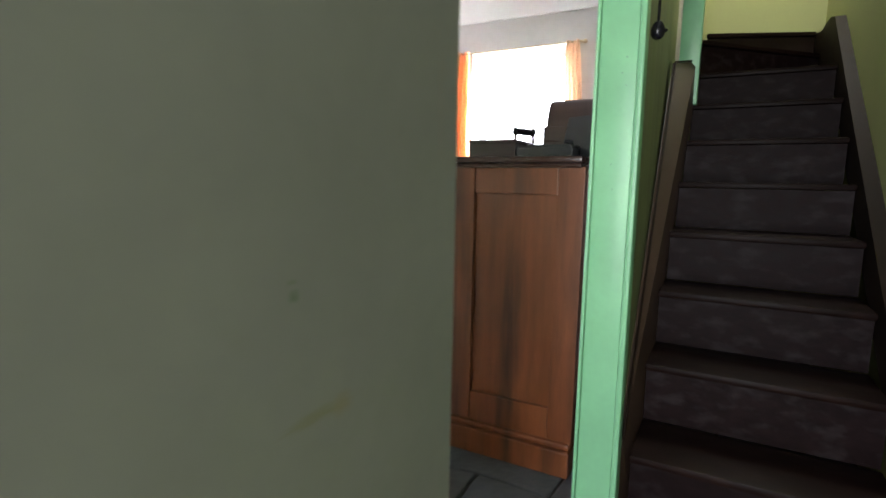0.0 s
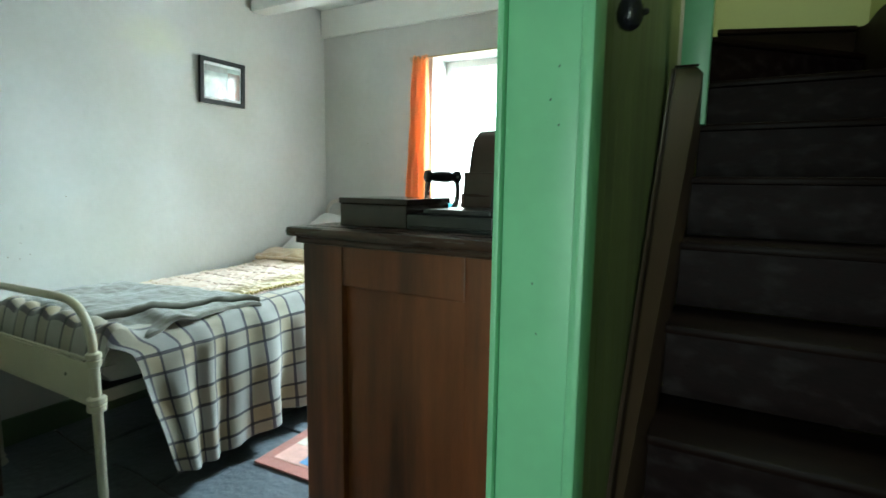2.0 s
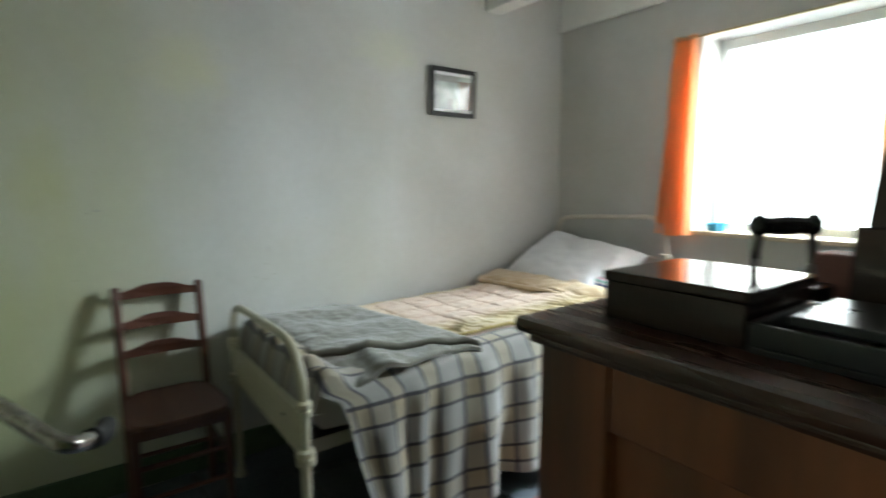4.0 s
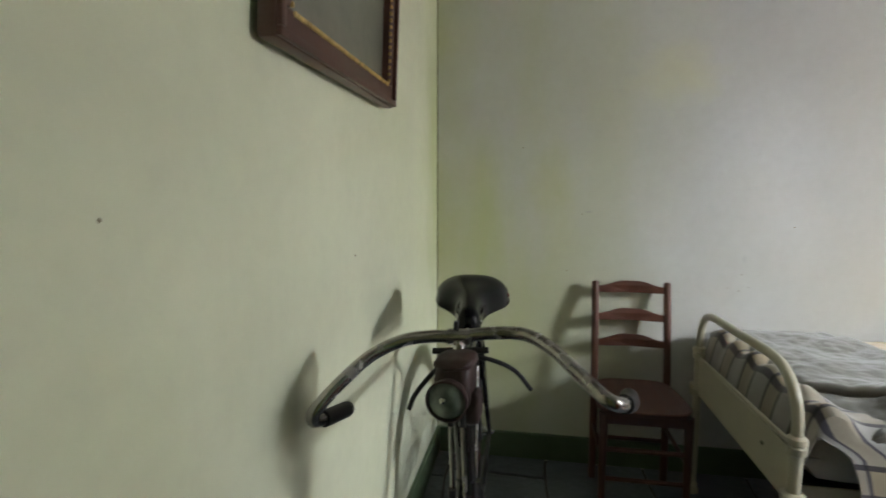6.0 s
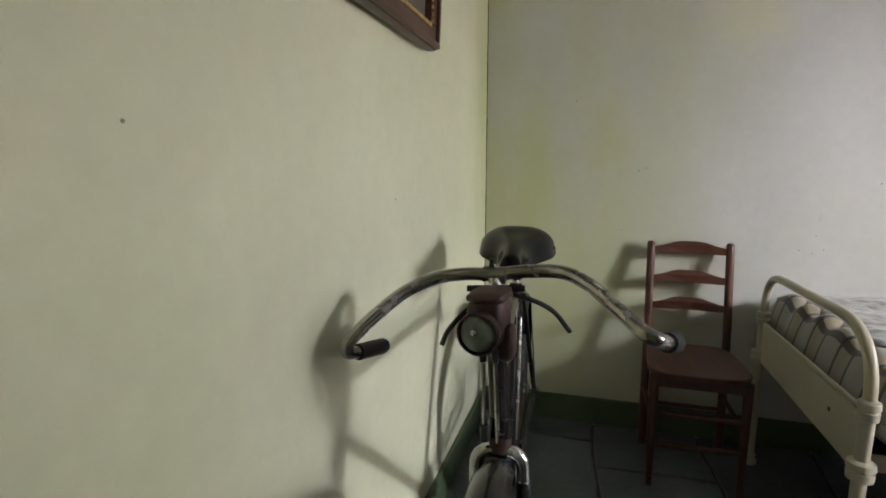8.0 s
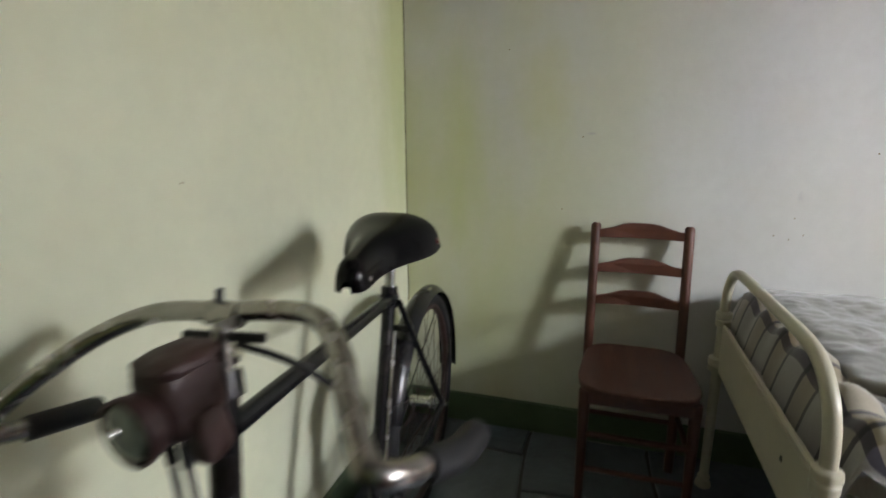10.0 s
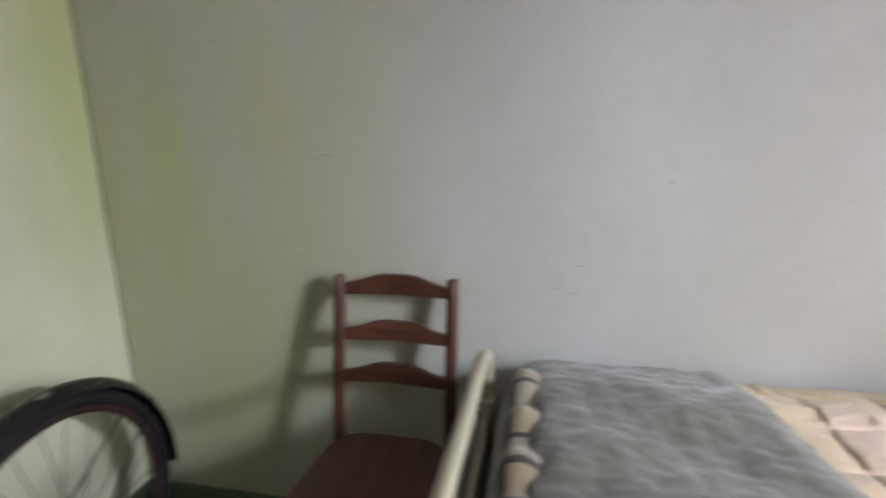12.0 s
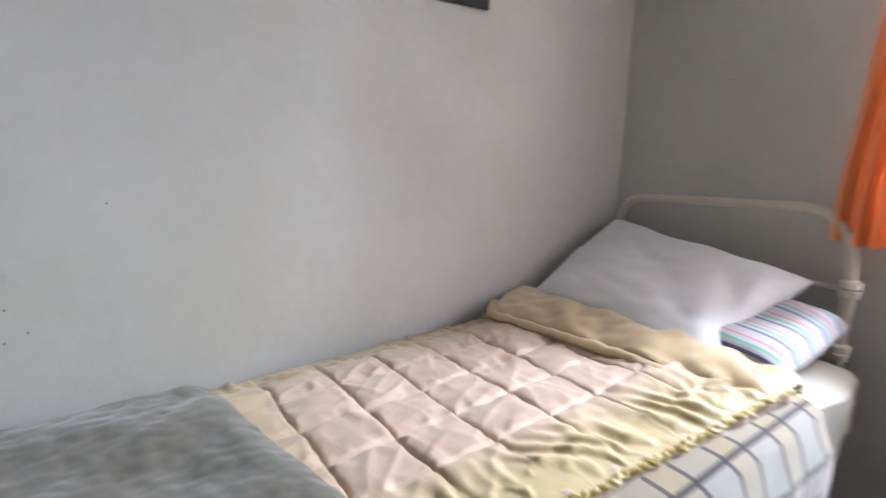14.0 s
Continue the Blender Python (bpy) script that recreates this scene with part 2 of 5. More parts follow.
M["board_green"] = vary(mat("old_green_board_paint", (0.20, 0.24, 0.11), 0.5, var=0.12, scale=5, fine=60, bump=0.15, stain=(0.10, 0.16, 0.08), amount=0.5, stretch=(1, 1, 0.25)), 0.1)
M["base_green"] = mat("dark_green_skirting_paint", (0.075, 0.115, 0.06), 0.5, var=0.15, scale=4, stain=(0.03, 0.05, 0.03))
M["slate"] = vary(mat("blue_grey_slate", (0.095, 0.108, 0.125), 0.46, var=0.25, scale=5, fine=28, bump=0.55, dist=0.012, stain=(0.09, 0.10, 0.11), amount=0.5), 0.16)
M["mortar"] = mat("dark_floor_bed", (0.06, 0.06, 0.055), 0.9, bump=0.5, dist=0.01)
M["stair_wood"] = vary(mat("dark_red_brown_tread_paint", (0.0125, 0.0056, 0.0045), 0.45, var=0.25, scale=16, fine=70, bump=0.25, stain=(0.034, 0.016, 0.012), amount=0.4, spec=0.12, stretch=(0.9, 1.6, 1.6)), 0.1)
M["riser_wood"] = vary(mat("dark_brown_riser_paint", (0.013, 0.0062, 0.0065), 0.5, var=0.3, scale=27, fine=90, bump=0.25, stain=(0.060, 0.051, 0.053), amount=0.42, spec=0.10, stretch=(0.8, 1.5, 1.5)), 0.12)
M["string_wood"] = mat("worn_brown_board", (0.066, 0.038, 0.025), 0.45, var=0.25, scale=5, fine=60, bump=0.2, stain=(0.04, 0.024, 0.016), amount=0.6, stretch=(3, 0.7, 0.7))
M["string_dark"] = mat("dark_brown_string_paint", (0.022, 0.013, 0.009), 0.55, var=0.25, scale=5, fine=60, bump=0.2, spec=0.15)
M["cab"] = mat("polished_amber_pine", (0.185, 0.056, 0.019), 0.36, var=0.25, scale=4, fine=55, bump=0.08, stain=(0.05, 0.018, 0.009), amount=1.0, stretch=(6, 6, 0.55))
M["cab_top"] = mat("dark_walnut_top", (0.048, 0.019, 0.012), 0.28, var=0.2, scale=6, fine=60, bump=0.08, stretch=(0.6, 6, 6))
M["box_wood"] = mat("dark_red_brown_box_wood", (0.030, 0.016, 0.014), 0.15, var=0.2, scale=7, bump=0.03, stretch=(0.6, 5, 5))
M["black_wood"] = mat("black_lacquer", (0.016, 0.018, 0.020), 0.3, var=0.2, bump=0.05)
M["case_wood"] = mat("dark_bent_plywood", (0.05, 0.028, 0.022), 0.32, var=0.2, scale=6, bump=0.06, stretch=(0.7, 5, 5))
M["pink_box"] = mat("faded_rose_card", (0.36, 0.17, 0.14), 0.7)
M["chair"] = mat("red_brown_chair_wood", (0.076, 0.025, 0.014), 0.40, var=0.25, scale=7, fine=80, bump=0.1, stain=(0.05, 0.02, 0.012), amount=0.5, stretch=(1.5, 1.5, 0.5))
M["seat"] = mat("worn_brown_plywood_seat", (0.080, 0.031, 0.021), 0.5, var=0.2, scale=9, fine=70, bump=0.1, stain=(0.22, 0.11, 0.075), amount=0.4, stretch=(0.5, 3, 1))
M["cream"] = mat("chipped_cream_enamel", (0.42, 0.39, 0.29), 0.36, var=0.07, scale=7, fine=60, bump=0.12, stain=(0.40, 0.34, 0.22), amount=0.3)
M["head_white"] = mat("pinkish_white_enamel", (0.60, 0.555, 0.50), 0.4, var=0.06, scale=7, bump=0.1, stain=(0.45, 0.36, 0.27), amount=0.25)
M["speck"] = mat("rusty_speck", (0.26, 0.22, 0.14), 0.8)
M["crack"] = mat("dark_open_plaster_joint", (0.07, 0.06, 0.03), 0.95, var=0.4, scale=30)
M["iron_dark"] = mat("dark_cast_iron", (0.03, 0.03, 0.03), 0.5, metal=0.6)
M["nickel"] = mat("tarnished_nickel", (0.40, 0.385, 0.365), 0.25, metal=1.0, var=0.25, scale=25, fine=120, bump=0.15, dist=0.001, stain=(0.07, 0.045, 0.03), amount=0.6)
M["chrome"] = mat("dull_chrome", (0.56, 0.56, 0.55), 0.25, metal=1.0, var=0.15, scale=30, stain=(0.2, 0.14, 0.1), amount=0.5)
M["black_paint"] = mat("black_stove_enamel", (0.008, 0.008, 0.009), 0.24, spec=0.38, var=0.2, scale=12, bump=0.06, stain=(0.05, 0.04, 0.034), amount=0.4)
M["rubber"] = mat("perished_black_rubber", (0.013, 0.013, 0.014), 0.6, spec=0.3, var=0.2, fine=120, bump=0.3)
M["vinyl"] = mat("black_vinyl_saddle_cover", (0.003, 0.003, 0.0034), 0.17, var=0.1, scale=20, fine=220, bump=0.05, dist=0.001, spec=0.19)
M["rust"] = mat("rusty_red_brown_paint", (0.031, 0.012, 0.010), 0.55, var=0.3, scale=18, fine=90, bump=0.3, stain=(0.035, 0.016, 0.012), amount=0.7)
M["lens"] = mat("grey_green_lamp_glass", (0.12, 0.145, 0.12), 0.16, var=0.3, scale=30, bump=0.2, fine=200, coat=0.6)
M["reflector"] = mat("dull_red_reflector", (0.12, 0.02, 0.012), 0.3)
M["frame_brown"] = mat("red_brown_picture_moulding", (0.075, 0.032, 0.022), 0.38, var=0.25, scale=9, bump=0.1)
M["gold"] = mat("worn_gilt_beading", (0.62, 0.44, 0.17), 0.4, metal=0.5, var=0.35, scale=40)
M["print_dark"] = mat("dim_old_print", (0.14, 0.135, 0.105), 0.35, var=0.35, scale=5, fine=30, bump=0.0, stain=(0.22, 0.21, 0.165), amount=0.7, coat=0.3)
M["frame_black"] = mat("black_frame_paint", (0.006, 0.006, 0.0065), 0.45, spec=0.2)
M["mount"] = mat("white_card_mount", (0.72, 0.74, 0.75), 0.6, var=0.03)
M["print_pale"] = mat("pale_blue_print", (0.26, 0.32, 0.31), 0.4, var=0.2, scale=14, bump=0, stain=(0.6, 0.66, 0.64), amount=0.9, coat=0.5)
M["reflection_brown"] = mat("brown_painted_reflection", (0.15, 0.10, 0.075), 0.4, var=0.4, scale=60, bump=0, coat=0.8, stretch=(1, 1, 3))
M["reflection_grey"] = mat("grey_painted_reflection", (0.22, 0.23, 0.22), 0.4, var=0.3, scale=30, bump=0, coat=0.8)
M["white_paint"] = mat("white_window_paint", (0.74, 0.76, 0.74), 0.45, var=0.04)
M["sill"] = mat("pale_wooden_sill", (0.58, 0.50, 0.36), 0.5, var=0.12, stretch=(0.5, 4, 4))
M["rod"] = mat("dull_brass_rod", (0.50, 0.42, 0.27), 0.38, metal=0.8)
M["blue"] = mat("bright_blue_plastic", (0.05, 0.35, 0.60), 0.4, var=0.05)
M["bake"] = mat("black_bakelite", (0.012, 0.012, 0.016), 0.2, bump=0.05)
M["plaid"] = cloth("beige_plaid_wool", plaid_colour, 0.92, 0.35)
M["greyb"] = cloth("grey_olive_wool", plain((0.112, 0.105, 0.080)), 0.95, 0.45, lump=11.0, bump=0.3, dist=0.003)
M["quilt"] = cloth("pink_and_gold_satin", quilt_colour, 0.52, 0.25, lump=24.0, bump=0.16, dist=0.006)
M["satin"] = cloth("gold_satin_backing", plain((0.48, 0.355, 0.21)), 0.38, 0.2, lump=14.0, bump=0.3, dist=0.006)
M["ruffle"] = cloth("yellow_satin_ruffle", plain((0.43, 0.33, 0.10)), 0.45, 0.2, lump=60.0, bump=0.3, dist=0.004)
M["piping"] = cloth("pink_satin_edge", plain((0.54, 0.41, 0.36)), 0.45, 0.2, bump=0.06)
M["pillow"] = cloth("white_cotton", plain((0.64, 0.64, 0.665)), 0.9, 0.1)
M["sheet"] = cloth("cream_cotton_sheet", plain((0.43, 0.41, 0.36)), 0.9, 0.1)
M["ticking"] = cloth("striped_cotton_ticking", ticking_colour, 0.9, 0.1)
M["curtain"] = cloth("orange_cotton", plain((0.86, 0.46, 0.23)), 0.85, 0.1, bump=0.2)
_p = M["curtain"].node_tree.nodes["Principled BSDF"]
_t = M["curtain"].node_tree.nodes.new("ShaderNodeBsdfTranslucent")
_t.inputs[0].default_value = (1.0, 0.60, 0.34, 1)
_m = M["curtain"].node_tree.nodes.new("ShaderNodeMixShader")
_m.inputs[0].default_value = 0.55
_l = M["curtain"].node_tree.links
_l.new(_p.outputs[0], _m.inputs[1]), _l.new(_t.outputs[0], _m.inputs[2])
_l.new(_m.outputs[0], M["curtain"].node_tree.nodes["Material Output"].inputs[0])
M["curtain_faded"] = M["curtain"].copy()
M["curtain_faded"].name = "faded_orange_cotton"
for _nd in M["curtain_faded"].node_tree.nodes:
    if _nd.type == "RGB":
        _nd.outputs[0].default_value = (0.68, 0.50, 0.35, 1)
    elif _nd.type == "BSDF_TRANSLUCENT":
        _nd.inputs[0].default_value = (0.84, 0.64, 0.46, 1)
for key, col in (("rug_red", (0.30, 0.10, 0.075)), ("rug_pink", (0.56, 0.30, 0.25)), ("rug_cream", (0.60, 0.55, 0.47)), ("rug_blue", (0.07, 0.20, 0.42)), ("rug_gold", (0.58, 0.36, 0.13))):
    M[key] = mat(key + "_wool", col, 0.95, var=0.15, scale=30, fine=300, bump=0.6, dist=0.004, sheen=0.3)

glass = bpy.data.materials.new("window_glass")
glass.use_nodes = True
_g = glass.node_tree.nodes["Principled BSDF"]
_g.inputs["Transmission Weight"].default_value, _g.inputs["Roughness"].default_value, _g.inputs["IOR"].default_value = 1.0, 0.02, 1.45
M["glass"] = glass


# ---- building helpers ----
ORIGIN = {}


def finish(bm, name, material, smooth=False):
    me = bpy.data.meshes.new(name)
    bmesh.ops.recalc_face_normals(bm, faces=bm.faces)
    bm.to_mesh(me)
    bm.free()
    me.materials.append(material)
    if smooth:
        me.polygons.foreach_set("use_smooth", [True] * len(me.polygons))
        me.set_sharp_from_angle(angle=radians(40))
    return me


def thing(name, at, label, category, group="", kind=""):
    e = new(name)
    e.empty_display_size = 0.05
    e.location = at
    ORIGIN[e.name] = Vector(at)
    return tagged(e, label, category, group, kind)


def part(name, bm, material, parent, label="", smooth=False):
    """One mesh, modelled in world places, under a thing or under a part of it."""
    o = ORIGIN[parent.name]
    bmesh.ops.translate(bm, verts=bm.verts, vec=-o)
    ob = new(name, finish(bm, name, material, smooth))
    ob.parent = parent
    ORIGIN[ob.name] = o
    return tagged(ob, label)


def single(name, bm, material, label, category, at=None, group="", kind="", smooth=False):
    """A thing, or a piece of the setting, that is one mesh."""
    o = Vector(at) if at else Vector((0, 0, 0))
    bmesh.ops.translate(bm, verts=bm.verts, vec=-o)
    ob = new(name, finish(bm, name, material, smooth))
    ob.location = o
    ORIGIN[ob.name] = o
    return tagged(ob, label, category, group, kind)


def box(bm, lo, hi, bevel=0.0, m=None):
    v = bmesh.ops.create_cube(bm, size=1)["verts"]
    s = [h - a for a, h in zip(lo, hi)]
    c = [(h + a) / 2 for a, h in zip(lo, hi)]
    bmesh.ops.transform(bm, matrix=Matrix.Translation(c) @ Matrix.Diagonal((*s, 1)), verts=v)
    if bevel:
        e = list({e for a in v for e in a.link_edges})
        r = bmesh.ops.bevel(bm, geom=e, offset=min(bevel, min(s) * 0.45), segments=2, profile=0.6, affect="EDGES")
        v = list({a for f in r["faces"] for a in f.verts} | {a for a in v if a.is_valid})
    if m:
        bmesh.ops.transform(bm, matrix=m, verts=[a for a in v if a.is_valid])
    return bm


def boxes(*specs, bevel=0.0):
    bm = bmesh.new()
    for lo, hi in specs:
        box(bm, lo, hi, bevel)
    return bm


def smooth_line(pts, n=8):
    """A Catmull-Rom line through the points."""
    p = [Vector(a) for a in pts]
    p = [2 * p[0] - p[1], *p, 2 * p[-1] - p[-2]]
    out = []
    for i in range(1, len(p) - 2):
        for k in range(n):
            t = k / n
            a, b, c, d = p[i - 1:i + 3]
            out.append(0.5 * (2 * b + (c - a) * t + (2 * a - 5 * b + 4 * c - d) * t * t + (3 * b - a - 3 * c + d) * t ** 3))
    out.append(p[-2])
    return out


def tube(bm, pts, r, seg=10, closed=False, flat=1.0):
    """A round bar swept along points; r may be one radius or one per point."""
    pts = [Vector(p) for p in pts]
    n = len(pts)
    rad = list(r) if isinstance(r, (list, tuple)) else [r] * n
    up = None
    rings = []
    for i, p in enumerate(pts):
        a = pts[(i - 1) % n] if closed else pts[max(i - 1, 0)]
        b = pts[(i + 1) % n] if closed else pts[min(i + 1, n - 1)]
        d = (b - a).normalized()
        if up is None:
            up = Vector((0, 0, 1)) if abs(d.z) < 0.9 else Vector((1, 0, 0))
        up = (up - d * up.dot(d)).normalized()
        side = d.cross(up)
        rings.append([bm.verts.new(p + rad[i] * (side * math.cos(k * math.tau / seg) + up * flat * math.sin(k * math.tau / seg))) for k in range(seg)])
    for i in range(n if closed else n - 1):
        a, b = rings[i], rings[(i + 1) % n]
        for k in range(seg):
            bm.faces.new((a[k], a[(k + 1) % seg], b[(k + 1) % seg], b[k]))
    if not closed:
        bm.faces.new(rings[0][::-1]), bm.faces.new(rings[-1])
    return bm


def bar(a, b, r, seg=10, r2=None):
    bm = bmesh.new()
    return tube(bm, [a, b], [r, r2 if r2 is not None else r], seg)


def lathe(bm, profile, m=None, seg=24):
    """Turn (radius, height) points round the z axis, then place by m."""
    rings = [[bm.verts.new((max(r, 1e-4) * math.cos(k * math.tau / seg), max(r, 1e-4) * math.sin(k * math.tau / seg), z)) for k in range(seg)] for r, z in profile]
    for a, b in zip(rings, rings[1:]):
        for k in range(seg):
            bm.faces.new((a[k], a[(k + 1) % seg], b[(k + 1) % seg], b[k]))
    bm.faces.new(rings[0][::-1]), bm.faces.new(rings[-1])
    if m:
        bmesh.ops.transform(bm, matrix=m, verts=[v for r in rings for v in r])
    return bm


def sheet(nu, nv, place, thick=0.0, uvs=None):
    """A cloth of nu by nv cells; place(u, v) gives the point for u, v in 0..1; uvs(u, v) its cloth coordinates in metres."""
    bm = bmesh.new()
    lay = bm.loops.layers.uv.new("UVMap")
    g = [[bm.verts.new(place(i / nu, j / nv)) for j in range(nv + 1)] for i in range(nu + 1)]
    for i in range(nu):
        for j in range(nv):
            f = bm.faces.new((g[i][j], g[i + 1][j], g[i + 1][j + 1], g[i][j + 1]))
            for lp, (a, b) in zip(f.loops, ((i, j), (i + 1, j), (i + 1, j + 1), (i, j + 1))):
                lp[lay].uv = uvs(a / nu, b / nv) if uvs else (a / nu, b / nv)
    if thick:
        bm.normal_update()
        bmesh.ops.solidify(bm, geom=list(bm.faces), thickness=thick)
    return bm


def fuzz(x, y, z=0.0, s=1.0):
    return noise.noise(Vector((x * s, y * s, z * s)))


def prism(bm, outline, x0, x1):
    """An outline of (y, z) points drawn out from x0 to x1."""
    a = [bm.verts.new((x0, y, z)) for y, z in outline]
    b = [bm.verts.new((x1, y, z)) for y, z in outline]
    bm.faces.new(a), bm.faces.new(b[::-1])
    for i in range(len(a)):
        j = (i + 1) % len(a)
        bm.faces.new((a[i], a[j], b[j], b[i]))
    return bm


# ---- the structure ----
TOP = 2.50
CE = 2.47
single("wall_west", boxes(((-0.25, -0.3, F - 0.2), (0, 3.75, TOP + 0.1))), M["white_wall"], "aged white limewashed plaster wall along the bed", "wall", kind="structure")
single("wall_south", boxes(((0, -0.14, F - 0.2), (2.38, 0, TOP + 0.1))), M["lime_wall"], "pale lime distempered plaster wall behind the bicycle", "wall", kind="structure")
WX0, WX1, WZ0, WZ1 = 0.97, 1.83, 1.0, 2.04
single("wall_north", boxes(((0, 3.385, F - 0.2), (WX0, 3.72, TOP + 0.1)), ((WX1, 3.385, F - 0.2), (2.50, 3.72, TOP + 0.1)),
                           ((WX0, 3.385, F - 0.2), (WX1, 3.72, WZ0)), ((WX0, 3.385, WZ1), (WX1, 3.72, TOP + 0.1))),
       M["white_wall"], "aged white plaster wall with a deep window opening", "wall", kind="structure")
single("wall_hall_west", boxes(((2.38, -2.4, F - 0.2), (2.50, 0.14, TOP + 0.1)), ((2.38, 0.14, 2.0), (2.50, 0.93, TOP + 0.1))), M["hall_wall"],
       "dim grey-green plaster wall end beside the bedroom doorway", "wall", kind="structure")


def leaning_wall():
    bm = bmesh.new()
    plan = [(2.545, 0.987), (2.628, 0.987), (2.545, 2.50), (2.50, 3.385), (2.40, 3.385), (2.44, 2.50)]
    lo = [bm.verts.new((x, y, F - 0.2)) for x, y in plan]
    hi = [bm.verts.new((x, y, TOP + 1.5)) for x, y in plan]
    bm.faces.new(lo), bm.faces.new(hi)
    for i in range(len(plan)):
        j = (i + 1) % len(plan)
        bm.faces.new((lo[i], lo[j], hi[j], hi[i]))
    return bm


partition = single("wall_partition", leaning_wall(), M["board_green"], "boarded partition wall painted old green beside the stairs", "wall", kind="structure")
partition.data.materials.append(M["white_wall"])  # unseen bedroom side, made white to bounce light to the bed's head
for f in partition.data.polygons:
    c = f.center
    if c.x < 2.53 and c.y > 1.0 and abs(f.normal.z) < 0.5 and c.x < 2.5:
        f.material_index = 1
single("wall_hall_east", boxes(((3.39, -2.4, F - 0.2), (3.55, 4.3, TOP + 1.5))), M["stair_wall"], "yellow-green plaster wall beside the stairs", "wall", kind="structure")
single("wall_stair_back", boxes(((2.50, 3.95, F - 0.2), (3.39, 4.15, TOP + 1.5)), ((2.30, 3.72, F - 0.2), (2.50, 4.15, TOP + 1.5)), ((2.36, 2.2, TOP + 0.1), (2.50, 3.72, TOP + 1.5))), M["stair_wall"],
       "yellow-green plaster wall behind the stair top", "wall", kind="structure")
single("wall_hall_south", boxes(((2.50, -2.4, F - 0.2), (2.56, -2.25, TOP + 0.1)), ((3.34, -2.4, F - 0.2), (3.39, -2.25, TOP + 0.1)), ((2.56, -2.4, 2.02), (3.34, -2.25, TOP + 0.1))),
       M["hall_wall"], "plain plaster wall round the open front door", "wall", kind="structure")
single("wall_landing", boxes(((2.50, 1.35, TOP + 0.1), (3.39, 1.47, TOP + 1.5))), M["stair_wall"], "plain upper wall over the stair opening", "wall", kind="structure")
single("ceiling", boxes(((-0.1, -0.1, CE), (2.56, 3.5, CE + 0.12))), M["ceiling"], "white painted boarded ceiling", "ceiling", kind="structure")
single("ceiling_hall", boxes(((2.38, -2.4, CE + 0.02), (3.5, 1.47, CE + 0.12))), M["ceiling"], "white painted hall ceiling", "ceiling", kind="structure")
single("ceiling_landing", boxes(((2.3, 1.35, TOP + 1.5), (3.55, 4.2, TOP + 1.6))), M["ceiling"], "white ceiling above the stair top", "ceiling", kind="structure")


def beam(y0, y1, z0):
    return box(bmesh.new(), (0.0, y0, z0), (2.44, y1, CE - 0.004), 0.008)


single("ceiling_beam", beam(3.352, 3.383, 2.268), M["ceiling"], "white painted wall plate under the ceiling", "beam", at=(0, 3.37, 2.268), kind="structure")
for y in (2.70, 1.55, 0.45):
    single("ceiling_beam", beam(y, y + 0.12, 2.278), M["ceiling"], "white painted ceiling beam", "beam", at=(0, y, 2.295), kind="structure")

single("baseboard_west", boxes(((0.0, 0.018, F), (0.018, 3.384, F + 0.125)), bevel=0.004), M["base_green"], "dark green painted skirting board", "skirting", kind="structure")
single("baseboard_south", boxes(((0.0, 0.0, F), (2.37, 0.018, F + 0.125)), bevel=0.004), M["base_green"], "dark green painted skirting board", "skirting", kind="structure")

crack = [(0.0015 + 0.0015 * fuzz(k * 0.7, 1.0), 0.0015 + 0.0015 * fuzz(k * 0.6, 9.0), 0.10 + 2.3 * k / 119) for k in range(120)]
single("wall_crack", tube(bmesh.new(), crack, [0.0022 + 0.0016 * fuzz(k * 0.33, 4.0) for k in range(120)], 6), M["crack"], "dark ragged crack where the plaster walls meet", "crack", kind="structure")

# doorway: the mint green jamb with its stop and beads
jamb = thing("door_frame", (2.585, 0.93, F), "glossy mint green painted door jamb, chipped along its edge", "door frame", kind="structure")
part("jamb_board", box(bmesh.new(), (2.533, 0.932, F), (2.6335, 0.985, 2.0), 0.004), M["green"], jamb, smooth=True)
part("bead", box(bmesh.new(), (2.634, 0.922, F), (2.652, 0.985, 2.05), 0.007), M["green"], jamb, smooth=True)
part("door_stop", box(bmesh.new(), (2.522, 0.922, F), (2.532, 0.985, 2.05), 0.004), M["green"], jamb, smooth=True)
part("lintel", box(bmesh.new(), (2.505, 0.14, 1.99), (2.640, 0.92, 2.07), 0.006), M["green"], jamb)
for px, pz in ((2.606, 1.336), (2.608, 1.262), (2.596, 1.295), (2.588, 0.98), (2.580, 1.05)):
    part("nail_hole", lathe(bmesh.new(), [(0.0013, 0), (0.0008, 0.0006)], pose(px, 0.9318, pz, 90), 8), M["iron_dark"], jamb)
part("groove", box(bmesh.new(), (2.6336, 0.9318, F), (2.6339, 0.985, 1.98), 0), M["iron_dark"], jamb)

# boards on the hall side of the partition
ux, uy = (2.545 - 2.630), (2.50 - 0.945)
ul = math.hypot(ux, uy)
nb = 15
for k in range(nb):
    a, b = k / nb, (k + 1) / nb
    bm = bmesh.new()
    box(bm, (0, 0.0015, F), (0.011, ul / nb - 0.0035, 2.46), 0.004)
    bmesh.ops.transform(bm, matrix=Matrix.Translation((2.631 + ux * a, 0.99 + (uy - 0.045) * a, 0)) @ Matrix.Rotation(math.atan2(-ux, uy), 4, "Z"), verts=bm.verts)
    part("board", bm, M["board_green"], partition)

post = single("stair_post", box(bmesh.new(), (2.600, 2.51, 1.425), (2.700, 2.58, 2.9), 0.004), M["green"], "mint green painted post standing beside the stair", "post", at=(2.65, 2.55, 1.425), kind="structure", smooth=True)

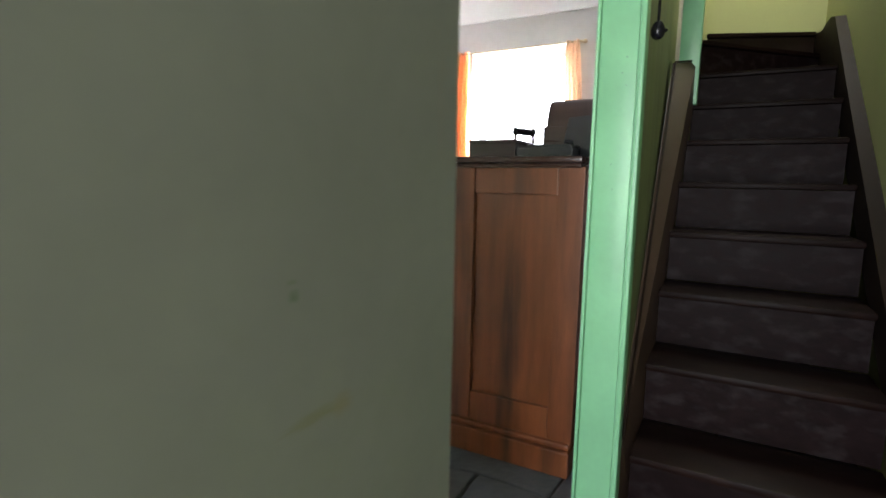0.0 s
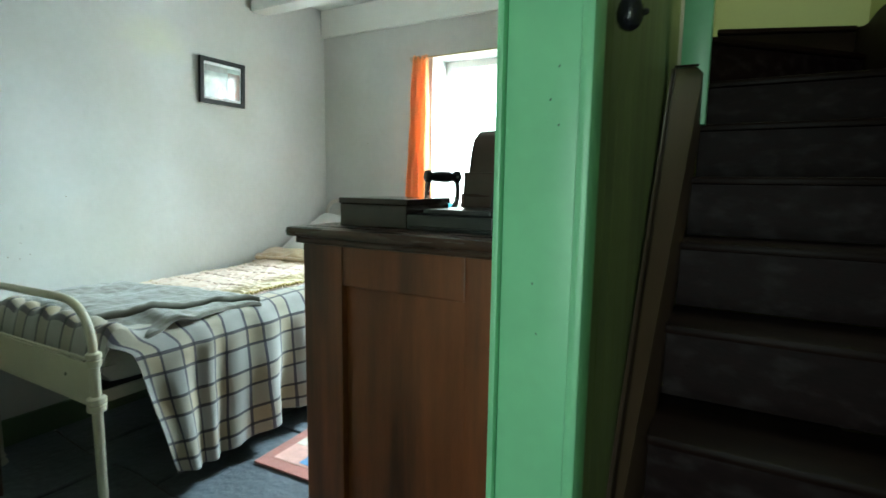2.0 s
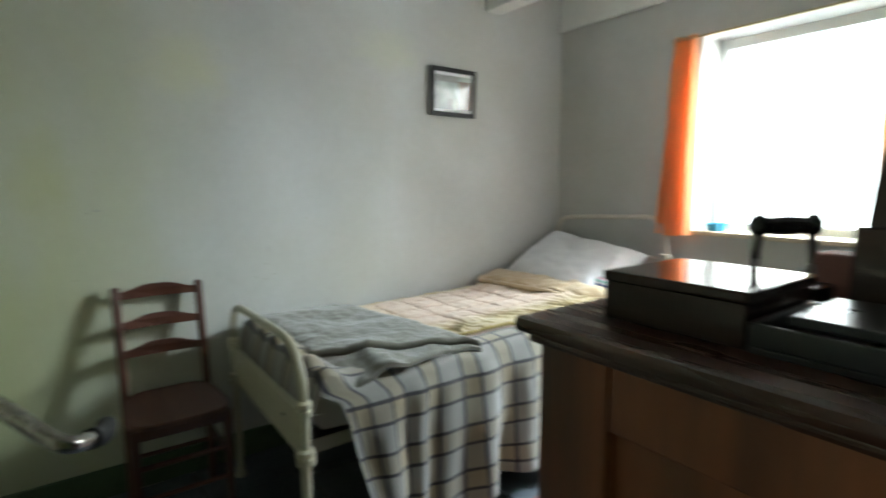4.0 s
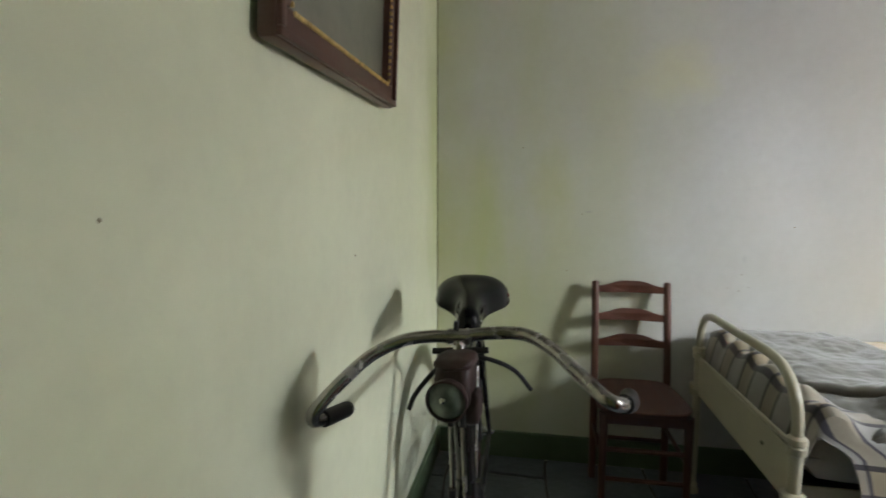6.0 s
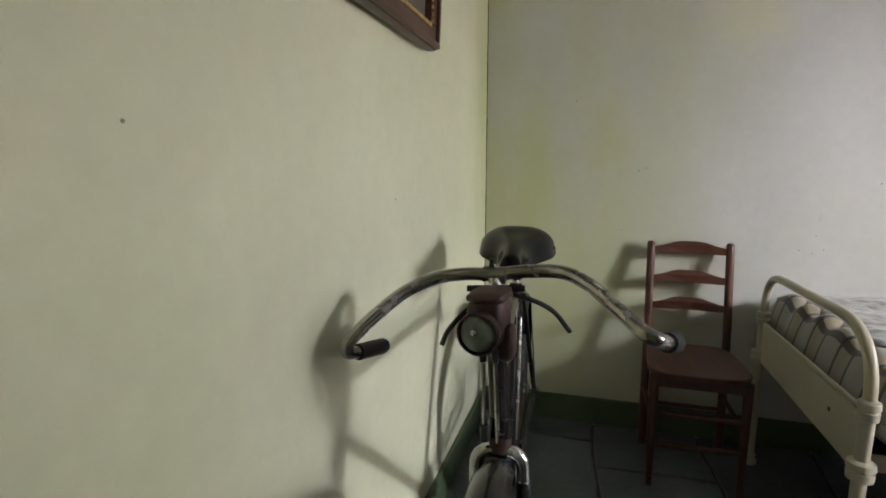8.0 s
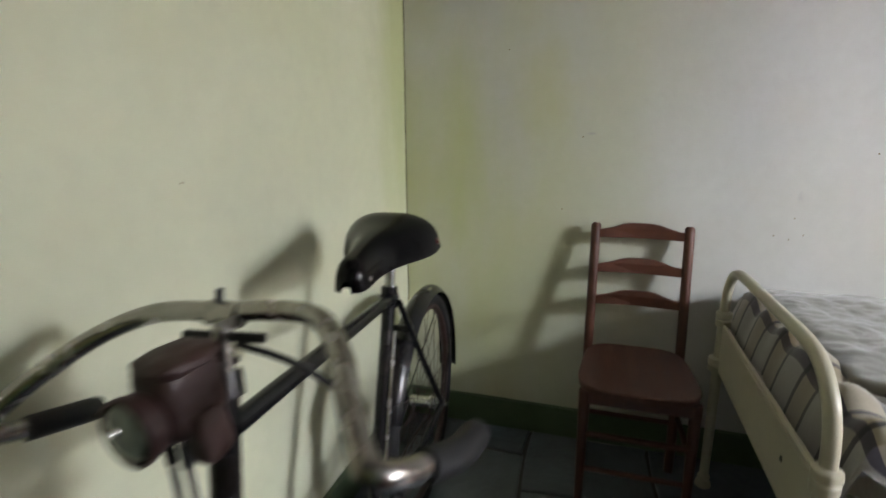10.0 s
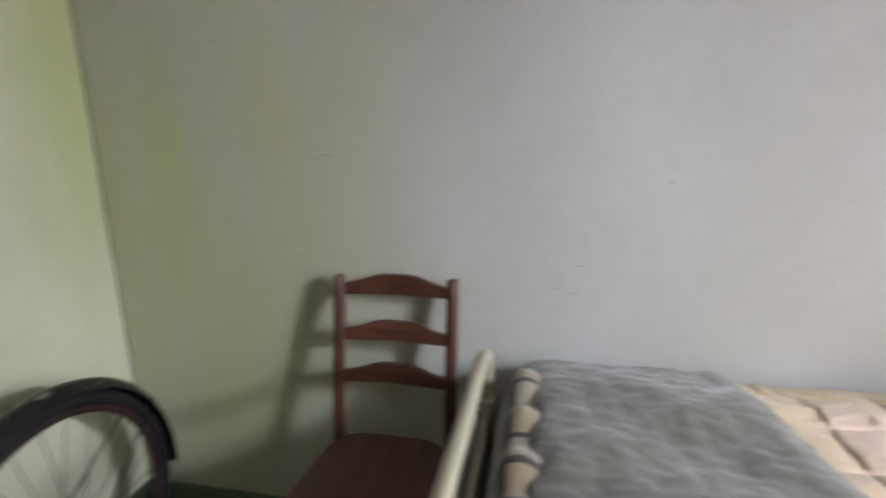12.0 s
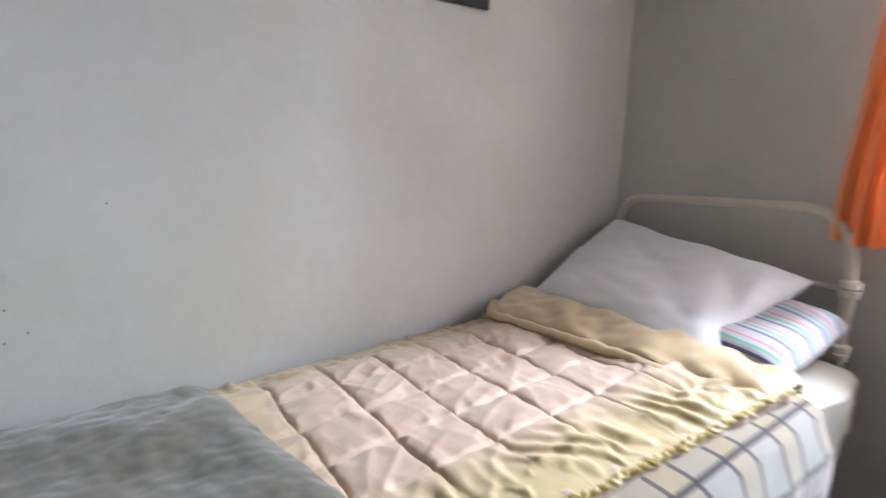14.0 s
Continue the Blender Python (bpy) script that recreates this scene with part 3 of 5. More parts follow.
# pull hanging on a cord in front of the boards
pull = thing("light_pull", (2.665, 1.122, 1.435), "black round bakelite pull hanging on a dark cord", "light pull")
part("knob", lathe(bmesh.new(), [(0.004, 0.036), (0.014, 0.034), (0.022, 0.022), (0.027, 0.004), (0.026, -0.012), (0.019, -0.026), (0.008, -0.033)], pose(2.657, 1.108, 1.442) @ Matrix.Scale(0.74, 4), 20), M["bake"], pull, smooth=True)
part("stud", lathe(bmesh.new(), [(0.005, 0), (0.005, 0.008), (0.003, 0.012)], pose(2.672, 1.110, 1.442, 0, 78, 25), 10), M["bake"], pull, smooth=True)
part("cord", tube(bmesh.new(), smooth_line([(2.657, 1.108, 1.470), (2.657, 1.11, 1.608), (2.657, 1.117, 1.908), (2.66, 1.115, 2.485)]), 0.0042, 8), M["bake"], pull, smooth=True)

# window
win = thing("window_1", (1.40, 3.60, WZ0), "white painted casement window with daylight behind", "window", kind="structure")
for nm, lo, hi in (("frame_side", (WX0, 3.58, WZ0), (WX0 + 0.045, 3.64, WZ1)), ("frame_side", (WX1 - 0.045, 3.58, WZ0), (WX1, 3.64, WZ1)),
                   ("frame_top", (WX0 + 0.045, 3.58, WZ1 - 0.05), (WX1 - 0.045, 3.64, WZ1)), ("frame_bottom", (WX0 + 0.045, 3.58, WZ0), (WX1 - 0.045, 3.64, WZ0 + 0.05))):
    part(nm, box(bmesh.new(), lo, hi, 0.004), M["white_paint"], win)
g = part("pane", box(bmesh.new(), (WX0 + 0.045, 3.608, WZ0 + 0.05), (WX1 - 0.045, 3.612, WZ1 - 0.05)), M["glass"], win)
g.visible_shadow = False
single("window_sill", box(bmesh.new(), (WX0 - 0.02, 3.365, WZ0 - 0.012), (WX1 + 0.02, 3.58, WZ0 + 0.012), 0.005), M["sill"], "pale wooden window sill", "sill", at=(1.4, 3.45, WZ0), kind="structure")
dish = single("plastic_tub", lathe(bmesh.new(), [(0.040, 0), (0.048, 0.002), (0.058, 0.035), (0.060, 0.04), (0.055, 0.04), (0.046, 0.006), (0.001, 0.005)], pose(1.07, 3.45, WZ0 + 0.012), 24),
              M["blue"], "small bright blue plastic tub on the window sill", "tub", at=(1.07, 3.45, WZ0 + 0.012), smooth=True)

bm = boxes(((-3.5, 7.0, F - 0.5), (6.5, 7.05, 5.5)))
single("backdrop", bm, backdrop, "bright overcast daylight outside the window", "backdrop", kind="structure")

# curtains
rod = thing("curtain_rod", (1.39, 3.315, 2.025), "thin dull brass curtain rod with round ends", "curtain rod")
part("rod", bar((0.895, 3.315, 2.022), (1.90, 3.315, 2.027), 0.0065), M["rod"], rod, smooth=True)
for x in (0.893, 1.90):
    part("finial", lathe(bmesh.new(), [(0.005, -0.016), (0.013, -0.012), (0.016, 0), (0.013, 0.012), (0.005, 0.016)], pose(x, 3.315, 2.024, 0, 90), 14), M["rod"], rod, smooth=True)
    part("bracket", bar((x + (0.03 if x < 1 else -0.03), 3.315, 2.024), (x + (0.03 if x < 1 else -0.03), 3.385, 2.03), 0.005, 8), M["rod"], rod)


def curtain(x0, x1, flare, label, seed, fabric):
    folds = 4
    def place(u, v):
        z = 2.035 - v * 1.053
        w = x0 + (x1 - x0) * u
        pinch = 1 - 0.45 * math.exp(-((v - 0.02) / 0.07) ** 2)
        c = (x0 + x1) / 2 + flare * (0.25 - v)
        x = c + (w - (x0 + x1) / 2) * (0.72 + 0.36 * v) * (0.8 + 0.2 * pinch)
        amp = 0.012 + 0.016 * v
        y = 3.312 + amp * math.sin(u * folds * math.tau + seed + 1.3 * v) + 0.006 * fuzz(u * 3 + seed, v * 4)
        return (x + 0.008 * fuzz(v * 5, u * 2, seed), y, z + 0.006 * math.sin(u * 9))
    bm = sheet(48, 34, place, 0.0018, lambda u, v: (u * 0.5, v * 1.1))
    c = thing("curtain", ((x0 + x1) / 2, 3.312, 2.02), label, "curtain", group="window curtains")
    part("cloth", bm, fabric, c, smooth=True)
    for k in range(5):
        x = x0 + 0.03 + (x1 - x0 - 0.06) * k / 4
        ring = [(x, 3.315 + 0.014 * math.cos(a * math.tau / 14), 2.022 + 0.014 * math.sin(a * math.tau / 14)) for a in range(14)]
        part("curtain_ring", tube(bmesh.new(), ring, 0.002, 6, closed=True), M["rod"], c)
    return c


curtain(0.812, 0.997, 0.02, "orange cotton curtain hanging in folds beside the window", 0.4, M["curtain"])
curtain(1.745, 1.895, -0.05, "faded orange cotton curtain gathered at the window's other side", 2.2, M["curtain_faded"])

# ---- stairs ----
stair = thing("staircase", (3.0, 1.6, F), "steep dark brown painted wooden staircase, worn treads", "staircase", kind="structure")
RISE, GO = 0.2090, 0.2615
for k in range(8):
    z = 1.641 - RISE * k
    y = 2.842 - GO * k
    bm = box(bmesh.new(), (2.672, y - 0.012, z - 0.026), (3.335, y + GO + 0.01, z), 0.009)
    part("tread", bm, M["stair_wood"], stair, smooth=True)
    part("riser", box(bmesh.new(), (2.675, y + 0.016, z - RISE), (3.332, y + 0.034, z - 0.027), 0), M["riser_wood"], stair)


def winder(outline, z0, z1):
    bm = bmesh.new()
    lo = [bm.verts.new((x, y, z0)) for x, y in outline]
    hi = [bm.verts.new((x, y, z1)) for x, y in outline]
    bm.faces.new(lo), bm.faces.new(hi)
    for i in range(len(outline)):
        j = (i + 1) % len(outline)
        bm.faces.new((lo[i], lo[j], hi[j], hi[i]))
    bmesh.ops.bevel(bm, geom=list(bm.edges), offset=0.006, segments=2, affect="EDGES")
    return bm


part("winder_tread", winder([(2.672, 2.90), (3.335, 3.56), (3.335, 3.94), (2.672, 3.94)], 1.824, 1.85), M["stair_wood"], stair, smooth=True)
part("winder_riser", winder([(2.675, 2.935), (3.332, 3.59), (3.332, 3.61), (2.675, 2.955)], 1.642, 1.823), M["riser_wood"], stair)
part("winder_tread", winder([(2.672, 3.61), (3.335, 3.86), (3.335, 3.94), (2.672, 3.94)], 2.034, 2.06), M["stair_wood"], stair, smooth=True)
part("winder_riser", winder([(2.675, 3.64), (3.332, 3.885), (3.332, 3.905), (2.675, 3.66)], 1.851, 2.033), M["string_dark"], stair)
part("landing_tread", box(bmesh.new(), (2.675, 2.86, 1.60), (3.332, 3.94, 1.612), 0), M["stair_wood"], stair)


def string_outline(y0, y1, up, down):
    zn = lambda y: 1.641 + (y - 2.842) * RISE / GO
    return [(y0, max(F, zn(y0) - down)), (y0, zn(y0) + up), (y1, zn(y1) + up), (y1, zn(y1) - down)]


sr = part("wall_string", prism(bmesh.new(), string_outline(0.85, 3.15, 0.075, 0.2), 3.336, 3.388), M["string_dark"], stair, "worn brown stair string along the wall")
part("wall_string", prism(bmesh.new(), [(3.15, 1.70), (3.15, 1.962), (3.30, 2.00), (3.45, 2.01), (3.60, 2.005), (3.72, 2.02), (3.94, 2.07), (3.94, 1.70)], 3.337, 3.387), M["string_dark"], stair)


def canted_board():
    """The broad brown board that closes the stair's open side, canted in plan."""
    bm = bmesh.new()
    pts = [(2.650, 1.00, F), (2.650, 1.00, 0.215), (2.592, 2.41, 1.622), (2.682, 2.545, 1.650), (2.684, 2.60, 1.45), (2.671, 1.10, F)]
    a = [bm.verts.new(p) for p in pts]
    b = [bm.verts.new((x - 0.012, y - 0.004, z)) for x, y, z in pts]
    bm.faces.new(a), bm.faces.new(b[::-1])
    for i in range(len(pts)):
        j = (i + 1) % len(pts)
        bm.faces.new((a[i], a[j], b[j], b[i]))
    return bm


part("outer_string", canted_board(), M["string_wood"], stair, "worn brown board along the stair's open side")
part("string_cap", tube(bmesh.new(), [(2.652, 1.00, 0.222), (2.594, 2.408, 1.628)], 0.0045, 8), M["string_dark"], stair)
part("string_cap", tube(bmesh.new(), [(2.594, 2.408, 1.628), (2.683, 2.545, 1.655)], 0.0045, 8), M["string_dark"], stair)

# ---- floor of slate flags ----
floor = single("floor", boxes(((-0.1, -0.12, F - 0.12), (3.5, 3.6, F - 0.012)), ((2.38, -2.5, F - 0.12), (3.5, -0.12, F - 0.012))), M["mortar"], "uneven blue-grey slate flagstone floor with dark joints", "floor", kind="structure")
rnd = random.Random(11)
y = -2.4
row = 0
while y < 3.38:
    dy = rnd.uniform(0.42, 0.62)
    x = -0.02 - rnd.uniform(0, 0.4)
    while x < 3.39:
        dx = rnd.uniform(0.45, 0.85)
        x0, x1, y0, y1 = max(x, 0.0), min(x + dx, 3.385), y, min(y + dy, 3.38)
        if x1 - x0 > 0.06:
            bm = bmesh.new()
            n = 7
            rim = []
            for i in range(n * 4):
                s, t = divmod(i, n)
                f = t / n
                px, py = ((x0 + (x1 - x0) * f, y0), (x1, y0 + (y1 - y0) * f), (x1 - (x1 - x0) * f, y1), (x0, y1 - (y1 - y0) * f))[s]
                px += 0.022 * fuzz(px * 3, py * 3, 1.0) + 0.008 * fuzz(px * 13, py * 13, 3.0)
                py += 0.035 * fuzz(px * 2.5, py * 2.5, 7.0) + 0.008 * fuzz(px * 13, py * 13, 5.0)
                cx, cy = (x0 + x1) / 2, (y0 + y1) / 2
                d = math.hypot(px - cx, py - cy)
                rim.append((px - (px - cx) / d * 0.008, py - (py - cy) / d * 0.008))
            lift = rnd.uniform(-0.004, 0.003)
            tx, ty = rnd.uniform(-0.006, 0.006), rnd.uniform(-0.006, 0.006)
            zz = lambda a, b, k: F + lift + k + tx * (a - (x0 + x1) / 2) + ty * (b - (y0 + y1) / 2)
            lo = [bm.verts.new((a, b, F - 0.02)) for a, b in rim]
            mid = [bm.verts.new((a, b, zz(a, b, -0.003))) for a, b in rim]
            cx, cy = (x0 + x1) / 2, (y0 + y1) / 2
            hi = [bm.verts.new((cx + (a - cx) * 0.975, cy + (b - cy) * 0.975, zz(a, b, 0.0))) for a, b in rim]
            for A, B in ((lo, mid), (mid, hi)):
                for i in range(len(rim)):
                    j = (i + 1) % len(rim)
                    bm.faces.new((A[i], A[j], B[j], B[i]))
            bm.faces.new(hi)
            if x1 > 2.45 or y1 > 0.05:
                part("flagstone", bm, M["slate"], floor)
        x += dx
    y += dy

# ---- wooden cabinet beside the door ----
cab = thing("cabinet", (2.2, 1.4, F), "amber pine cupboard with panelled side and dark moulded top", "cabinet")
CX0, CX1, CY0, CY1 = 1.951, 2.405, 1.14, 1.66
part("body", boxes(((CX0 + 0.02, CY0 + 0.02, 0.06), (CX1, CY1, 1.045))), M["cab"], cab)
for nm, lo, hi in (("stile", (CX0, CY0, 0.08), (2.065, CY0 + 0.03, 1.05)), ("stile", (2.373, CY0, 0.08), (2.462, CY0 + 0.03, 1.05)),
                   ("top_rail", (2.066, CY0 + 0.001, 0.955), (2.372, CY0 + 0.03, 1.05)), ("bottom_rail", (2.066, CY0 + 0.001, 0.08), (2.372, CY0 + 0.03, 0.20)),
                   ("panel", (2.06, CY0 + 0.018, 0.19), (2.38, CY0 + 0.028, 0.965))):
    part(nm, box(bmesh.new(), lo, hi, 0.003), M["cab"], cab)
part("front", boxes(((CX0, CY0 + 0.031, 0.08), (CX0 + 0.019, CY1, 1.05)), bevel=0.002), M["cab"], cab)
part("plinth", boxes(((CX0 - 0.035, CY0 - 0.03, F), (2.462, CY1, 0.065)), bevel=0.006), M["cab"], cab)
part("plinth_mould", boxes(((CX0 - 0.018, CY0 - 0.015, 0.065), (2.458, CY1, 0.088)), bevel=0.009), M["cab"], cab)
part("top", boxes(((CX0 - 0.022, CY0 - 0.035, 1.062), (2.458, CY1 + 0.01, 1.084)), bevel=0.008), M["cab_top"], cab, "dark walnut top with moulded edge", smooth=True)
part("top_mould", boxes(((CX0 - 0.008, CY0 - 0.018, 1.046), (2.452, CY1, 1.0615)), bevel=0.006), M["cab_top"], cab)

TZ = 1.084
bx = thing("wooden_box", (2.1, 1.3, TZ), "flat dark red-brown wooden box with a lid", "box")
part("body", boxes(((2.008, 1.205, TZ), (2.192, 1.40, TZ + 0.052)), bevel=0.002), M["box_wood"], bx)
part("lid", boxes(((2.005, 1.202, TZ + 0.0525), (2.195, 1.403, TZ + 0.066)), bevel=0.003), M["box_wood"], bx)
tray = thing("black_tray", (2.3, 1.25, TZ), "shallow black lacquered tray with a dark flap", "tray")
part("tray_base", boxes(((2.198, 1.20, TZ), (2.40, 1.38, TZ + 0.008)), bevel=0.002), M["black_wood"], tray)
for lo, hi in (((2.198, 1.20, TZ + 0.008), (2.40, 1.208, TZ + 0.034)), ((2.198, 1.372, TZ + 0.008), (2.40, 1.38, TZ + 0.034)), ((2.198, 1.208, TZ + 0.008), (2.206, 1.372, TZ + 0.034)), ((2.392, 1.208, TZ + 0.008), (2.40, 1.372, TZ + 0.034))):
    part("tray_side", boxes((lo, hi), bevel=0.002), M["black_wood"], tray)
part("flap", box(bmesh.new(), (2.23, 1.215, TZ + 0.0345), (2.39, 1.365, TZ + 0.046), 0.003), M["black_wood"], tray)
iron = thing("flat_iron", (2.115, 1.50, TZ), "old flat iron with black turned handle on nickel arms", "iron")
bm = bmesh.new()
out = [(0.10, 0), (0.06, 0.035), (0.0, 0.048), (-0.07, 0.048), (-0.075, 0.03), (-0.075, -0.03), (-0.07, -0.048), (0.0, -0.048), (0.06, -0.035)]
R = Matrix.Translation((2.115, 1.505, TZ)) @ Matrix.Rotation(radians(62), 4, "Z")
lo = [bm.verts.new((a, b, 0)) for a, b in out]
hi = [bm.verts.new((a * 0.96, b * 0.95, 0.028)) for a, b in out]
bm.faces.new(lo), bm.faces.new(hi)
for i in range(len(out)):
    j = (i + 1) % len(out)
    bm.faces.new((lo[i], lo[j], hi[j], hi[i]))
bmesh.ops.transform(bm, matrix=R, verts=bm.verts)
part("sole", bm, M["iron_dark"], iron)
for s in (-1, 1):
    pts = [R @ Vector(p) for p in ((s * 0.030, 0, 0.026), (s * 0.046, 0, 0.05), (s * 0.050, 0, 0.085), (s * 0.043, 0, 0.118))]
    part("arm", tube(bmesh.new(), smooth_line(pts, 5), 0.0055, 8, flat=1.5), M["chrome"], iron, smooth=True)
part("handle", lathe(bmesh.new(), [(0.008, -0.056), (0.0165, -0.052), (0.018, -0.044), (0.012, -0.036), (0.0145, -0.01), (0.0145, 0.01), (0.012, 0.036), (0.018, 0.044), (0.0165, 0.052), (0.008, 0.056)],
                     R @ Matrix.Translation((0, 0, 0.12)) @ Matrix.Rotation(radians(90), 4, "Y"), 18), M["bake"], iron, "black turned wooden handle", smooth=True)
part("latch", boxes(((2.055, 1.47, TZ + 0.028), (2.075, 1.51, TZ + 0.05)), bevel=0.003), M["iron_dark"], iron)
case = thing("domed_case", (2.35, 1.5, TZ), "dark bentwood carrying case with a rounded top", "case")
bm = bmesh.new()
dome = [(1.425, TZ), (1.425, TZ + 0.135), (1.432, TZ + 0.18), (1.447, TZ + 0.215), (1.475, TZ + 0.234), (1.515, TZ + 0.240), (1.555, TZ + 0.234), (1.583, TZ + 0.215), (1.598, TZ + 0.18), (1.605, TZ + 0.135), (1.605, TZ)]
prism(bm, dome, 2.235, 2.445)
bmesh.ops.bevel(bm, geom=list(bm.edges), offset=0.004, segments=2, affect="EDGES")
part("cover", bm, M["case_wood"], case, smooth=True)
part("rim", boxes(((2.225, 1.415, TZ + 0.002), (2.45, 1.424, TZ + 0.13)), bevel=0.003), M["case_wood"], case)
bm = bmesh.new()
box(bm, (-0.008, -0.10, 0), (0.008, 0.10, 0.16), 0.003, pose(2.40, 1.33, TZ + 0.002, 0, 14, 62))
single("leaning_flap", bm, M["black_wood"], "thin black board leaning against the domed case", "board", at=(2.40, 1.33, TZ))
single("rose_box", box(bmesh.new(), (2.135, 1.575, TZ), (2.228, 1.64, TZ + 0.075), 0.004), M["pink_box"], "small faded rose cardboard box on the cupboard", "box", at=(2.18, 1.6, TZ))

# ---- chair ----
chair = thing("chair", (0.25, 0.89, F), "red-brown wooden kitchen chair with three shaped back slats", "chair")


def post_line(y):
    return smooth_line([(0.125, y, F), (0.120, y, 0.20), (0.108, y, 0.43), (0.075, y, 0.65), (0.040, y, 0.845)], 5)


for y in (0.735, 1.040):
    bm = bmesh.new()
    pts = post_line(y)
    tube(bm, pts + [pts[-1] + Vector((-0.001, 0, 0.008))], [0.0165] * len(pts) + [0.010], 10)
    part("back_post", bm, M["chair"], chair, smooth=True)
for zc, xx in ((0.821, 0.045), (0.700, 0.066), (0.588, 0.086)):
    prof = [(0.0, -0.018), (0.5, -0.016), (1.0, -0.018), (1.0, 0.010), (0.86, 0.014), (0.72, 0.030), (0.62, 0.034), (0.38, 0.034), (0.28, 0.030), (0.14, 0.014), (0.0, 0.010)]
    bm = bmesh.new()
    y0, y1 = 0.748, 1.027
    bow = lambda f: -0.010 * math.sin(math.pi * f)
    a = [bm.verts.new((xx + bow(f) + 0.007 - 0.17 * dz, y0 + (y1 - y0) * f, zc + dz)) for f, dz in prof]
    b = [bm.verts.new((xx + bow(f) - 0.007 - 0.17 * dz, y0 + (y1 - y0) * f, zc + dz)) for f, dz in prof]
    bm.faces.new(a), bm.faces.new(b[::-1])
    for i in range(len(prof)):
        j = (i + 1) % len(prof)
        bm.faces.new((a[i], a[j], b[j], b[i]))
    bmesh.ops.bevel(bm, geom=list(bm.edges), offset=0.0018, segments=1, affect="EDGES")
    part("back_slat", bm, M["chair"], chair, "shaped back slat with a raised middle")
bm = bmesh.new()
rim = []
for i in range(48):
    a = i * math.tau / 48
    c, s = math.cos(a), math.sin(a)
    c, s = math.copysign(abs(c) ** 0.45, c), math.copysign(abs(s) ** 0.45, s)
    x = 0.282 + 0.182 * c
    half = 0.155 + 0.032 * (c + 1) / 2
    rim.append((x + (0.012 * (1 - s * s) if c > 0 else 0), 0.888 + half * s))
for z0, z1, k0, k1 in ((0.408, 0.428, 0.985, 1.0),):
    lo = [bm.verts.new((0.282 + (x - 0.282) * k0, 0.888 + (y - 0.888) * k0, z0)) for x, y in rim]
    hi = [bm.verts.new((x, y, z1 - 0.004)) for x, y in rim]
    tp = [bm.verts.new((0.282 + (x - 0.282) * 0.98, 0.888 + (y - 0.888) * 0.98, z1)) for x, y in rim]
    bm.faces.new(lo[::-1])
    cen = bm.verts.new((0.282, 0.888, z1 - 0.006))
    for i in range(48):
        j = (i + 1) % 48
        bm.faces.new((lo[i], lo[j], hi[j], hi[i])), bm.faces.new((hi[i], hi[j], tp[j], tp[i])), bm.faces.new((tp[i], tp[j], cen))
part("seat", bm, M["seat"], chair, "worn rounded plywood seat", smooth=True)
part("seat_frame", boxes(((0.425, 0.745, 0.365), (0.445, 1.035, 0.407)), ((0.12, 0.742, 0.365), (0.424, 0.760, 0.407)), ((0.12, 1.018, 0.365), (0.424, 1.036, 0.407)), bevel=0.002), M["chair"], chair)
for y in (0.735, 1.045):
    part("front_leg", bar((0.440, y, F), (0.432, y, 0.405), 0.012, 12, 0.018), M["chair"], chair, smooth=True)
for a, b, r in (((0.436, 0.735, 0.26), (0.436, 1.045, 0.26), 0.010), ((0.436, 0.735, 0.14), (0.436, 1.045, 0.14), 0.009), ((0.12, 0.735, 0.22), (0.436, 0.735, 0.22), 0.009), ((0.12, 1.04, 0.22), (0.436, 1.045, 0.22), 0.009), ((0.12, 0.735, 0.16), (0.12, 1.04, 0.16), 0.009)):
    part("stretcher", bar(a, b, r, 10), M["chair"], chair, smooth=True)

# ---- iron bed ----
bed = thing("iron_bed", (0.58, 2.2, F), "cream enamelled iron bedstead pushed against the wall", "bed")
YF, YH = 1.145, 3.305
BX0, BX1 = 0.175, 0.985


def collar(x, y, z, parent, material, s=1.0):
    part("collar", lathe(bmesh.new(), [(0.016 * s, -0.028), (0.023 * s, -0.024), (0.024 * s, -0.004), (0.019 * s, 0.0), (0.025 * s, 0.005), (0.024 * s, 0.02), (0.016 * s, 0.026)], pose(x, y, z), 16), material, parent, smooth=True)


hoop = [(BX0, YF, 0.58), (BX0 + 0.004, YF, 0.66), (BX0 + 0.035, YF, 0.725), (BX0 + 0.095, YF, 0.757), (BX0 + 0.18, YF, 0.766), (0.60, YF, 0.772), (0.80, YF, 0.776), (0.89, YF, 0.762), (0.95, YF, 0.720), (0.978, YF, 0.665), (BX1, YF, 0.60)]
part("foot_hoop", tube(bmesh.new(), smooth_line(hoop, 6), 0.0145, 12), M["cream"], bed, "cream enamelled tube bent over the foot end", smooth=True)
part("foot_rod", bar((BX0, YF, 0.565), (BX1, YF, 0.578), 0.006, 8), M["cream"], bed)
bm = boxes(((BX0 + 0.01, YF - 0.004, 0.412), (BX1 - 0.01, YF + 0.004, 0.562)), ((BX0 + 0.01, YF + 0.004, 0.412), (BX1 - 0.01, YF + 0.035, 0.419)), bevel=0.0015)
part("foot_plate", bm, M["cream"], bed, "cream enamelled angle iron plate with a bolt hole")
part("bolt_hole", lathe(bmesh.new(), [(0.007, 0), (0.006, 0.002)], pose(0.80, YF - 0.0045, 0.50, 90), 12), M["iron_dark"], bed)
